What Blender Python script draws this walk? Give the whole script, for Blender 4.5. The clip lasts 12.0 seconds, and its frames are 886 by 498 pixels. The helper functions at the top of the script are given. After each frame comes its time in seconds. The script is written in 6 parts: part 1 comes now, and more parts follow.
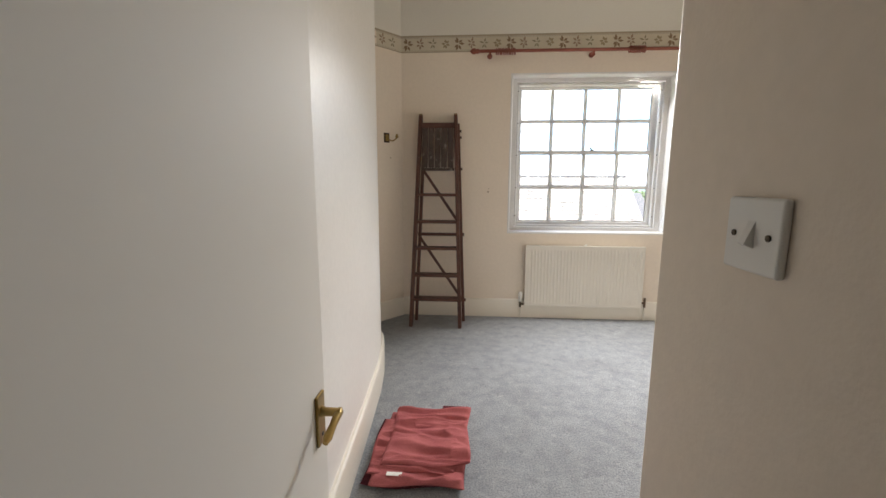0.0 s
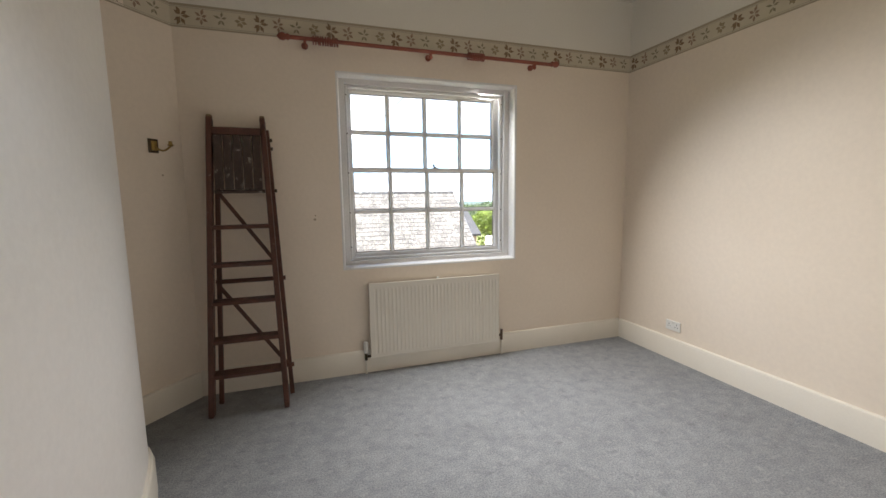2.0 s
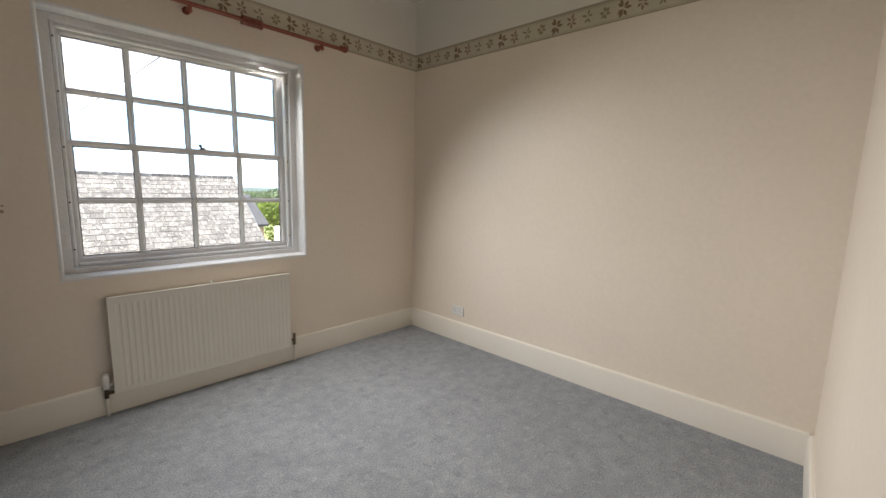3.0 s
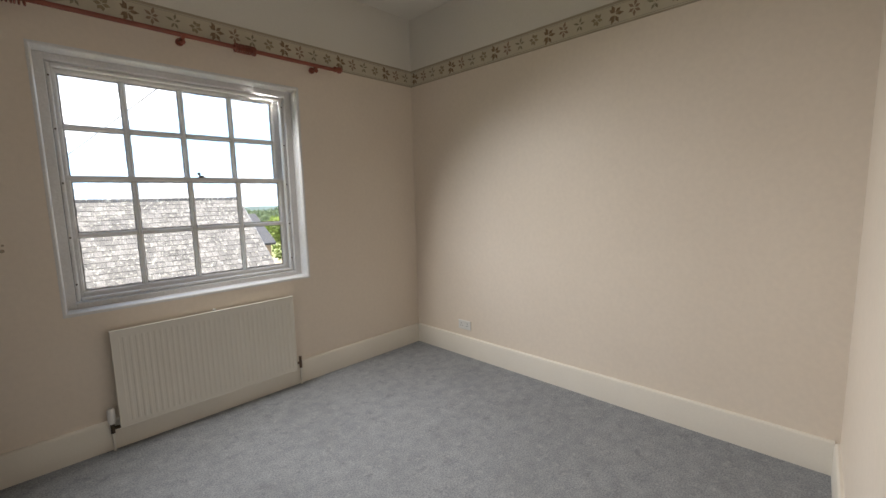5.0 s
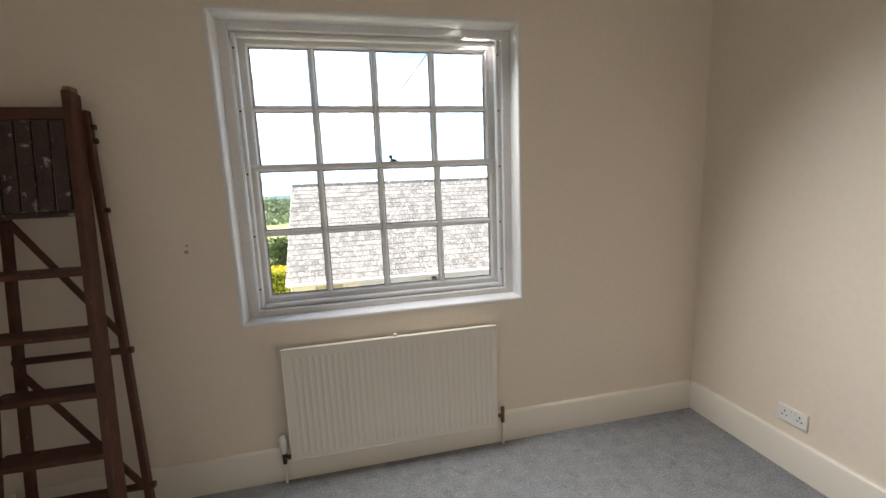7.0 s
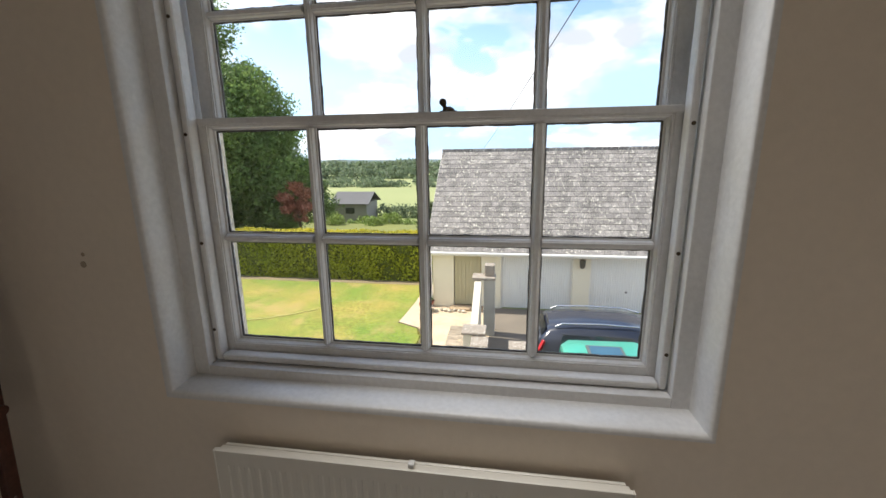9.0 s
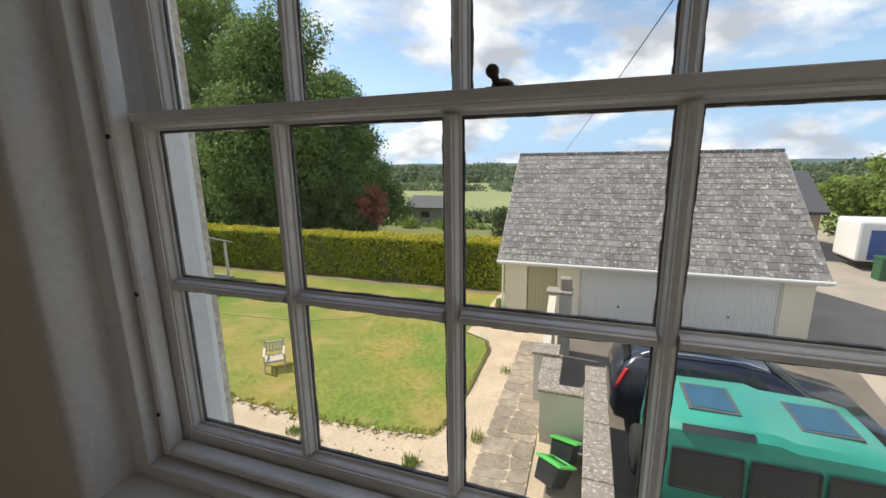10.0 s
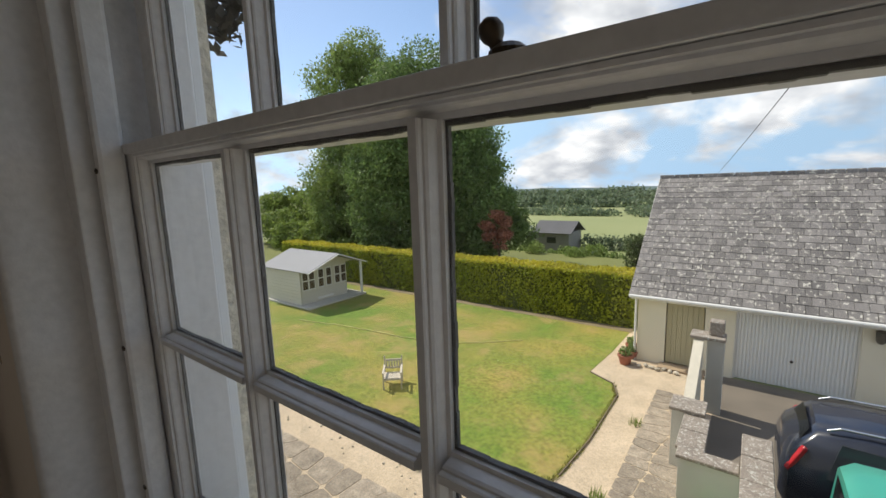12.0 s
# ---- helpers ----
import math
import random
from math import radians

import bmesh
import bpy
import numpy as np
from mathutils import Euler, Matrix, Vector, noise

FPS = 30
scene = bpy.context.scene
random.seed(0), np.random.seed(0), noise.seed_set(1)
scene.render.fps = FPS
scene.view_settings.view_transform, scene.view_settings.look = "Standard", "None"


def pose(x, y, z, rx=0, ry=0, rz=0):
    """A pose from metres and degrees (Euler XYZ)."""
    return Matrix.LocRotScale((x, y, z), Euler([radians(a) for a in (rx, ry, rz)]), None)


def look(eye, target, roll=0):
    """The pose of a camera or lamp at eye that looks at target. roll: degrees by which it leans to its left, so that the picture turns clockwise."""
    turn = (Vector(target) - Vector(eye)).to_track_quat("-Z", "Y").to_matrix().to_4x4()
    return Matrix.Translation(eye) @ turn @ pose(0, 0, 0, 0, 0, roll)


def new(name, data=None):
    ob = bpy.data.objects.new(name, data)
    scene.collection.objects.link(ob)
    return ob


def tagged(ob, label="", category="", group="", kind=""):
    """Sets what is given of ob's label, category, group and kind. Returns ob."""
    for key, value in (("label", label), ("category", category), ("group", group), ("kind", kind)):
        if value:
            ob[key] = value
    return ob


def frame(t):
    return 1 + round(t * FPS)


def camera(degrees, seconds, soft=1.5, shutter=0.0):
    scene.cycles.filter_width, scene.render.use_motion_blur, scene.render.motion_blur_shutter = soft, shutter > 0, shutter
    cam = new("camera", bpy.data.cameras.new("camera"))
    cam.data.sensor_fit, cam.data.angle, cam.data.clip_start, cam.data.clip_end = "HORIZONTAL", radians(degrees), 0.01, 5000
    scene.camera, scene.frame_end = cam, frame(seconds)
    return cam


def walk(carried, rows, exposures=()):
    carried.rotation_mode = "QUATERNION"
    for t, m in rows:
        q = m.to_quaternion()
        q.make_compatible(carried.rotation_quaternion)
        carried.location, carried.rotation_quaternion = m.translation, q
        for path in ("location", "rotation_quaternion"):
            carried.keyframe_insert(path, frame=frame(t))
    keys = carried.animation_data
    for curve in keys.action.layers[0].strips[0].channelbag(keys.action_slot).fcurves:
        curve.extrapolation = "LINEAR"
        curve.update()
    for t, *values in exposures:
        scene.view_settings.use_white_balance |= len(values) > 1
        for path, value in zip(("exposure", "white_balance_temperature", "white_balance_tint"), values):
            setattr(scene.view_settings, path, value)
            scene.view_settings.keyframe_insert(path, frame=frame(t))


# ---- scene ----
# the camera and its walk
cam = camera(93.8, 12.0, soft=1.5)
PATH = [
    (0, (0.654, -0.385, 1.375), (0.517, 1.584, 1.056), 0.2),
    (0.5, (0.572, -0.154, 1.41), (0.809, 1.807, 1.091), 0.1),
    (0.8, (0.562, -0.023, 1.414), (0.863, 1.926, 1.082), -0.1),
    (1, (0.555, 0.05, 1.416), (0.886, 1.995, 1.088), -0.2),
    (1.1, (0.576, 0.119, 1.414), (0.915, 2.064, 1.093), -0.4),
    (1.5, (0.636, 0.343, 1.425), (1.041, 2.281, 1.145), -1.5),
    (2, (0.726, 0.450, 1.440), (1.357, 2.332, 1.191), -0.7),
    (2.5, (0.763, 0.577, 1.461), (1.868, 2.226, 1.218), -0.0),
    (3, (0.822, 0.606, 1.465), (2.262, 1.963, 1.172), 1.5),
    (3.2, (0.847, 0.575, 1.469), (2.370, 1.834, 1.168), 1.8),
    (4.8, (0.897, 0.578, 1.504), (2.381, 1.897, 1.265), -1.5),
    (5, (0.878, 0.609, 1.509), (2.298, 1.995, 1.260), -1.4),
    (5.5, (0.846, 0.810, 1.527), (2.131, 2.312, 1.222), -1.9),
    (6, (1.096, 1.008, 1.540), (2.116, 2.707, 1.270), -4.0),
    (6.5, (1.387, 1.272, 1.556), (2.135, 3.090, 1.185), -3.7),
    (7, (1.594, 1.601, 1.562), (2.017, 3.530, 1.246), -2.3),
    (7.5, (1.833, 1.921, 1.562), (1.908, 3.885, 1.190), -4.1),
    (7.7, (1.957, 2.026, 1.566), (1.877, 3.986, 1.176), -3.6),
    (9.3, (2.023, 2.996, 1.581), (1.644, 4.907, 1.129), -0.8),
    (9.5, (2.023, 3.113, 1.576), (1.538, 5.005, 1.144), -1.3),
    (10, (1.986, 3.356, 1.592), (1.335, 5.198, 1.164), -0.9),
    (10.5, (1.923, 3.494, 1.591), (1.216, 5.328, 1.22), -1.9),
    (11, (1.925, 3.582, 1.592), (1.077, 5.363, 1.261), -2.1),
    (11.5, (1.978, 3.667, 1.596), (0.955, 5.354, 1.268), -1.7),
    (12, (2.013, 3.701, 1.599), (0.826, 5.282, 1.299), -1.8),
]
EXPOSURES = [(0.0, 2.65), (1.0, 2.32), (2.0, 2.06), (2.5, 2.02), (3.0, 1.78), (4.8, 1.62), (6.5, 1.75), (7.5, 1.87), (8.5, 1.3), (9.3, 0.8), (9.6, 0.6), (10.2, 0.27), (12.0, 0.16)]
walk(cam, [(t, look(eye, target, roll)) for t, eye, target, roll in PATH], EXPOSURES)




# ---- world, sun, large lights ----
SUN = Vector((-0.80, 0.085, 1.0)).normalized()
world = bpy.data.worlds.new("world")
scene.world = world
world.use_nodes = True
wn, wl = world.node_tree.nodes, world.node_tree.links
wn.clear()
w_out, w_bg = wn.new("ShaderNodeOutputWorld"), wn.new("ShaderNodeBackground")
w_sky = wn.new("ShaderNodeTexSky")
w_sky.sky_type, w_sky.sun_disc = "NISHITA", False
w_sky.sun_elevation, w_sky.sun_rotation = math.asin(SUN.z), math.atan2(SUN.x, SUN.y)
w_sky.air_density, w_sky.dust_density, w_sky.ozone_density = 1.0, 0.6, 2.0
w_co = wn.new("ShaderNodeTexCoord")
w_sep = wn.new("ShaderNodeSeparateXYZ")
w_add = wn.new("ShaderNodeMath"); w_add.operation = "ADD"; w_add.inputs[1].default_value = 0.42
w_max = wn.new("ShaderNodeMath"); w_max.operation = "MAXIMUM"; w_max.inputs[1].default_value = 0.08
w_dx = wn.new("ShaderNodeMath"); w_dx.operation = "DIVIDE"
w_dy = wn.new("ShaderNodeMath"); w_dy.operation = "DIVIDE"
w_com = wn.new("ShaderNodeCombineXYZ"); w_com.inputs[2].default_value = 3.7
w_noise = wn.new("ShaderNodeTexNoise"); w_noise.inputs["Scale"].default_value = 1.9; w_noise.inputs["Detail"].default_value = 9; w_noise.inputs["Roughness"].default_value = 0.58; w_noise.inputs["Distortion"].default_value = 0.25
w_ramp = wn.new("ShaderNodeValToRGB")
w_ramp.color_ramp.elements[0].position, w_ramp.color_ramp.elements[1].position = 0.45, 0.575
w_noise2 = wn.new("ShaderNodeTexNoise"); w_noise2.inputs["Scale"].default_value = 4.5; w_noise2.inputs["Detail"].default_value = 6
w_tone = wn.new("ShaderNodeValToRGB")
w_tone.color_ramp.elements[0].position, w_tone.color_ramp.elements[1].position = 0.38, 0.62
w_tone.color_ramp.elements[0].color, w_tone.color_ramp.elements[1].color = (3.2, 3.4, 3.8, 1), (6.8, 6.8, 6.9, 1)
w_mix = wn.new("ShaderNodeMix"); w_mix.data_type = "RGBA"
w_hor = wn.new("ShaderNodeMath"); w_hor.operation = "MAXIMUM"; w_hor.inputs[1].default_value = 0.16
w_dir = wn.new("ShaderNodeCombineXYZ")
wl.new(w_co.outputs["Generated"], w_sep.inputs[0])
wl.new(w_sep.outputs["Z"], w_hor.inputs[0]); wl.new(w_sep.outputs["X"], w_dir.inputs[0]); wl.new(w_sep.outputs["Y"], w_dir.inputs[1]); wl.new(w_hor.outputs[0], w_dir.inputs[2])
wl.new(w_dir.outputs[0], w_sky.inputs["Vector"])
wl.new(w_sep.outputs["Z"], w_add.inputs[0]); wl.new(w_add.outputs[0], w_max.inputs[0])
wl.new(w_sep.outputs["X"], w_dx.inputs[0]); wl.new(w_max.outputs[0], w_dx.inputs[1])
wl.new(w_sep.outputs["Y"], w_dy.inputs[0]); wl.new(w_max.outputs[0], w_dy.inputs[1])
wl.new(w_dx.outputs[0], w_com.inputs[0]); wl.new(w_dy.outputs[0], w_com.inputs[1])
wl.new(w_com.outputs[0], w_noise.inputs["Vector"]); wl.new(w_com.outputs[0], w_noise2.inputs["Vector"])
wl.new(w_noise.outputs["Fac"], w_ramp.inputs[0]); wl.new(w_noise2.outputs["Fac"], w_tone.inputs[0])
wl.new(w_ramp.outputs["Color"], w_mix.inputs["Factor"])
wl.new(w_sky.outputs[0], w_mix.inputs[6]); wl.new(w_tone.outputs["Color"], w_mix.inputs[7])
wl.new(w_mix.outputs[2], w_bg.inputs["Color"]); wl.new(w_bg.outputs[0], w_out.inputs[0])
w_bg.inputs["Strength"].default_value = 0.15

sun = new("sun", bpy.data.lights.new("sun", "SUN"))
sun.data.energy, sun.data.angle, sun.data.color = 4.0, radians(0.53), (1.0, 0.93, 0.80)
sun.matrix_world = look(SUN * 60, (0, 0, 0))

# skylight entering at the head of the window opening
sky_lamp = new("window_skylight", bpy.data.lights.new("window_skylight", "AREA"))
sky_lamp.data.shape, sky_lamp.data.size, sky_lamp.data.size_y = "RECTANGLE", 1.36, 0.05
sky_lamp.data.energy, sky_lamp.data.color = 13.0, (1.0, 0.985, 0.965)
sky_lamp.matrix_world = look((1.777, 3.772, 2.352), (2.42, 1.76, 0.30))
sky_lamp.data.spread = radians(112)

# ---- materials ----
MATS = {}


def shifted(n, l, socket):
    """Moves a texture's coordinates by a random step for each piece, so that pieces differ."""
    oi, vm, ad = n.new("ShaderNodeObjectInfo"), n.new("ShaderNodeVectorMath"), n.new("ShaderNodeVectorMath")
    vm.operation, ad.operation = "SCALE", "ADD"
    vm.inputs[0].default_value = (53.0, 31.0, 17.0)
    l.new(oi.outputs["Random"], vm.inputs["Scale"])
    l.new(socket, ad.inputs[0]); l.new(vm.outputs[0], ad.inputs[1])
    return ad.outputs[0]


def mat(name, color, rough=0.6, vary=0.12, scale=6.0, bump=0.0, bump_scale=60.0, metal=0.0, color2=None, detail=5.0, spec=0.5, rand=0.0, coat=0.0, fine=0.0, fine_scale=90.0, contrast=0.25):
    """A surface with a broad variation, a fine grain and a bump; rand varies it from piece to piece."""
    if name in MATS:
        return MATS[name]
    m = bpy.data.materials.new(name)
    m.use_nodes = True
    n, l = m.node_tree.nodes, m.node_tree.links
    b = n["Principled BSDF"]
    co = n.new("ShaderNodeTexCoord")
    vec = co.outputs["Object"]
    if rand:
        vec = shifted(n, l, vec)
    nz = n.new("ShaderNodeTexNoise")
    nz.inputs["Scale"].default_value, nz.inputs["Detail"].default_value = scale, detail
    l.new(vec, nz.inputs["Vector"])
    ramp = n.new("ShaderNodeValToRGB")
    e = ramp.color_ramp.elements
    e[0].position, e[1].position = 0.5 - contrast, 0.5 + contrast
    c2 = color2 or tuple(c * (1 - vary) for c in color)
    e[0].color, e[1].color = (*c2, 1), (*color, 1)
    l.new(nz.outputs["Fac"], ramp.inputs[0])
    out = ramp.outputs["Color"]
    if fine:
        nf = n.new("ShaderNodeTexNoise")
        nf.inputs["Scale"].default_value, nf.inputs["Detail"].default_value = fine_scale, 3
        l.new(vec, nf.inputs["Vector"])
        mr = n.new("ShaderNodeMapRange")
        mr.inputs["From Min"].default_value, mr.inputs["From Max"].default_value = 0.3, 0.7
        mr.inputs["To Min"].default_value, mr.inputs["To Max"].default_value = 1 - fine, 1 + fine
        l.new(nf.outputs["Fac"], mr.inputs[0])
        vm = n.new("ShaderNodeVectorMath"); vm.operation = "SCALE"
        l.new(out, vm.inputs[0]); l.new(mr.outputs[0], vm.inputs["Scale"])
        out = vm.outputs[0]
    if rand:
        oi = n.new("ShaderNodeObjectInfo")
        gi = n.new("ShaderNodeNewGeometry")
        ad = n.new("ShaderNodeMath"); ad.operation = "ADD"
        fr = n.new("ShaderNodeMath"); fr.operation = "FRACT"
        l.new(oi.outputs["Random"], ad.inputs[0]); l.new(gi.outputs["Random Per Island"], ad.inputs[1])
        l.new(ad.outputs[0], fr.inputs[0])
        mr = n.new("ShaderNodeMapRange")
        mr.inputs["To Min"].default_value, mr.inputs["To Max"].default_value = 1 - rand, 1 + rand
        l.new(fr.outputs[0], mr.inputs[0])
        vm = n.new("ShaderNodeVectorMath"); vm.operation = "SCALE"
        l.new(out, vm.inputs[0]); l.new(mr.outputs[0], vm.inputs["Scale"])
        out = vm.outputs[0]
    l.new(out, b.inputs["Base Color"])
    b.inputs["Roughness"].default_value, b.inputs["Metallic"].default_value = rough, metal
    b.inputs["Specular IOR Level"].default_value, b.inputs["Coat Weight"].default_value = spec, coat
    if bump:
        bz = n.new("ShaderNodeTexNoise")
        bz.inputs["Scale"].default_value, bz.inputs["Detail"].default_value = bump_scale, 4
        l.new(co.outputs["Object"], bz.inputs["Vector"])
        bp = n.new("ShaderNodeBump")
        bp.inputs["Strength"].default_value, bp.inputs["Distance"].default_value = bump, 0.01
        l.new(bz.outputs["Fac"], bp.inputs["Height"]); l.new(bp.outputs[0], b.inputs["Normal"])
    MATS[name] = m
    return m


def spots(m, color, scale, size, amount, soft=0.03):
    """Adds flecks of another colour to a material (paint splashes, lichen)."""
    n, l = m.node_tree.nodes, m.node_tree.links
    b = n["Principled BSDF"]
    src = b.inputs["Base Color"].links[0].from_socket
    co = n.new("ShaderNodeTexCoord")
    a = n.new("ShaderNodeTexNoise")
    a.inputs["Scale"].default_value, a.inputs["Detail"].default_value, a.inputs["Roughness"].default_value = scale, 4, 0.6
    l.new(shifted(n, l, co.outputs["Object"]), a.inputs["Vector"])
    r = n.new("ShaderNodeValToRGB")
    r.color_ramp.elements[0].position, r.color_ramp.elements[1].position = size, size + soft
    r.color_ramp.elements[1].color = (amount, amount, amount, 1)
    l.new(a.outputs["Fac"], r.inputs[0])
    x = n.new("ShaderNodeMix"); x.data_type = "RGBA"
    l.new(r.outputs["Color"], x.inputs["Factor"]); l.new(src, x.inputs[6])
    x.inputs[7].default_value = (*color, 1)
    l.new(x.outputs[2], b.inputs["Base Color"])
    return m


def glass_mat(name, tint=(1, 1, 1), base_gloss=0.0):
    """Thin clear glass: light passes straight, the sheen follows Fresnel."""
    m = bpy.data.materials.new(name)
    m.use_nodes = True
    n, l = m.node_tree.nodes, m.node_tree.links
    n.clear()
    o, t, g, x, f, pw, ad = (n.new("ShaderNode" + k) for k in ("OutputMaterial", "BsdfTransparent", "BsdfGlossy", "MixShader", "LayerWeight", "Math", "Math"))
    t.inputs[0].default_value = (*tint, 1)
    g.inputs["Roughness"].default_value = 0.02
    f.inputs["Blend"].default_value = 0.5
    pw.operation, ad.operation = "POWER", "MULTIPLY_ADD"
    pw.inputs[1].default_value, ad.inputs[1].default_value, ad.inputs[2].default_value = 5.0, 0.9, 0.035
    l.new(f.outputs["Facing"], pw.inputs[0]); l.new(pw.outputs[0], ad.inputs[0])
    l.new(ad.outputs[0], x.inputs[0]); l.new(t.outputs[0], x.inputs[1]); l.new(g.outputs[0], x.inputs[2]); l.new(x.outputs[0], o.inputs[0])
    return m


M_WALL = mat("cream_wall_paint", (0.84, 0.745, 0.635), 0.50, 0.06, 1.3, 0.06, 120, color2=(0.795, 0.70, 0.592), fine=0.02, fine_scale=35)
M_UPPER = mat("white_emulsion", (0.80, 0.77, 0.70), 0.8, 0.05, 1.1, 0.08, 90, fine=0.02)
M_GLOSS = mat("cream_gloss_paint", (0.83, 0.78, 0.69), 0.32, 0.05, 3.0, 0.05, 25, fine=0.015)
M_WHITE = mat("white_window_paint", (0.80, 0.79, 0.78), 0.40, 0.10, 3.5, 0.2, 40, color2=(0.70, 0.69, 0.68), fine=0.05, fine_scale=70)
M_WHITE_D = mat("weathered_putty_paint", (0.15, 0.145, 0.14), 0.7, 0.4, 30.0, 0.4, 80)
M_WEST = mat("white_wall_paint", (0.87, 0.845, 0.81), 0.42, 0.05, 1.3, 0.06, 90, color2=(0.83, 0.80, 0.76), fine=0.02, fine_scale=35)
M_DOOR = mat("off_white_door_paint", (0.86, 0.83, 0.775), 0.62, 0.03, 2.0, 0.04, 30, spec=0.3)
M_RAD = mat("white_radiator_enamel", (0.80, 0.76, 0.68), 0.3, 0.03, 4.0, 0.03, 30)
M_CARPET = mat("blue_grey_carpet", (0.405, 0.417, 0.434), 0.95, 0.3, 12.0, 0.9, 420, color2=(0.325, 0.338, 0.357), spec=0.1, fine=0.30, fine_scale=120, detail=14, contrast=0.17)
spots(M_CARPET, (0.24, 0.248, 0.260), 2.0, 0.50, 0.34, soft=0.20)
spots(M_CARPET, (0.21, 0.22, 0.23), 17.0, 0.60, 0.42, soft=0.08)
spots(M_CARPET, (0.58, 0.58, 0.58), 26.0, 0.58, 0.40, soft=0.10)
M_FRIEZE = mat("border_paper", (0.62, 0.56, 0.44), 0.7, 0.1, 8.0)
M_FR_LINE = mat("border_paper_edge", (0.42, 0.36, 0.27), 0.7, 0.1, 8.0)
M_MOT = [mat("motif_brown", (0.30, 0.20, 0.12), 0.7, 0.4, 60), mat("motif_rose", (0.38, 0.26, 0.18), 0.7, 0.4, 60), mat("motif_olive", (0.33, 0.29, 0.19), 0.7, 0.4, 60), mat("motif_sand", (0.40, 0.32, 0.20), 0.7, 0.4, 60)]
M_LADDER = mat("dark_stained_ladder_wood", (0.120, 0.042, 0.026), 0.48, 0.5, 14, 0.3, 60, color2=(0.052, 0.019, 0.012), fine=0.2)
M_PLATE = mat("paint_spattered_board", (0.075, 0.047, 0.037), 0.6, 0.4, 18, 0.3, 60, fine=0.2)
spots(M_PLATE, (0.42, 0.38, 0.34), 22.0, 0.60, 0.8, soft=0.06)
spots(M_LADDER, (0.40, 0.34, 0.28), 30.0, 0.70, 0.7)
M_POLE = mat("rose_stained_pole", (0.33, 0.095, 0.06), 0.4, 0.3, 12, 0.1, 60)
M_BRASS = mat("aged_brass", (0.46, 0.32, 0.12), 0.32, 0.35, 25, 0.1, 80, metal=1.0)
M_DBRASS = mat("dark_bronze", (0.10, 0.075, 0.05), 0.4, 0.3, 25, 0.1, 80, metal=0.8)
M_STEEL = mat("dull_steel", (0.45, 0.45, 0.45), 0.4, 0.2, 30, metal=1.0)
M_PLASTIC = mat("white_plastic", (0.80, 0.79, 0.76), 0.3, 0.04, 10)
M_BLACK = mat("black_slot", (0.02, 0.02, 0.02), 0.5)
M_CLOTH = mat("rose_pink_cloth", (0.52, 0.165, 0.165), 0.95, 0.3, 9, 0.8, 260, color2=(0.38, 0.105, 0.112), spec=0.1, fine=0.12, fine_scale=240)
M_CLOTH_D = mat("dark_maroon_cloth", (0.12, 0.03, 0.04), 0.95, 0.3, 9, 0.6, 260, spec=0.1)
M_GLASS = glass_mat("window_glass", (0.985, 0.99, 0.985))
M_STUCCO = mat("white_painted_render", (0.76, 0.70, 0.57), 0.9, 0.18, 7, 1.0, 70, fine=0.22, fine_scale=70)
M_CREAM_R = mat("cream_garage_render", (0.80, 0.75, 0.60), 0.9, 0.10, 1.5, 0.4, 60, fine=0.04)

# ---- building helpers ----


def bx(bm, a, b, bevel=0.0, seg=2):
    """Adds a box between two corners to bm, with its edges rounded."""
    g = bmesh.ops.create_cube(bm, size=1.0, matrix=Matrix.LocRotScale([(p + q) / 2 for p, q in zip(a, b)], None, [abs(q - p) for p, q in zip(a, b)]))
    if bevel:
        es = {e for v in g["verts"] for e in v.link_edges}
        bmesh.ops.bevel(bm, geom=list(es), offset=bevel, segments=seg, affect="EDGES", profile=0.5)
    return bm


def bar(bm, p, q, w, d, up=(0, 0, 1), bevel=0.0):
    """Adds a rectangular bar from p to q: w across, d deep."""
    p, q = Vector(p), Vector(q)
    z = (q - p).normalized()
    x = Vector(up).cross(z)
    x = x.normalized() if x.length > 1e-4 else Vector((1, 0, 0))
    y = z.cross(x)
    m = Matrix((x, y, z)).transposed().to_4x4()
    m.translation = (p + q) / 2
    g = bmesh.ops.create_cube(bm, size=1.0, matrix=m @ Matrix.Diagonal((w, d, (q - p).length, 1)))
    if bevel:
        es = {e for v in g["verts"] for e in v.link_edges}
        bmesh.ops.bevel(bm, geom=list(es), offset=bevel, segments=2, affect="EDGES", profile=0.5)
    return bm


def rod(bm, p, q, r, r2=None, n=12):
    """Adds a round rod or cone from p to q."""
    p, q = Vector(p), Vector(q)
    m = (q - p).to_track_quat("Z", "Y").to_matrix().to_4x4()
    m.translation = (p + q) / 2
    bmesh.ops.create_cone(bm, cap_ends=True, segments=n, radius1=r, radius2=r if r2 is None else r2, depth=(q - p).length, matrix=m)
    return bm


def lathe(bm, axis_p, axis_q, profile, n=16):
    """A turned shape along p-q: profile is pairs of (share of the length, radius)."""
    p, q = Vector(axis_p), Vector(axis_q)
    rot = (q - p).to_track_quat("Z", "Y").to_matrix()
    ln = (q - p).length
    rings = []
    for f, r in profile:
        rings.append([bm.verts.new(p + rot @ Vector((r * math.cos(2 * math.pi * k / n), r * math.sin(2 * math.pi * k / n), f * ln))) for k in range(n)])
    for a, b in zip(rings, rings[1:]):
        for k in range(n):
            bm.faces.new((a[k], a[(k + 1) % n], b[(k + 1) % n], b[k]))
    bm.faces.new(rings[0][::-1])
    bm.faces.new(rings[-1])
    return bm


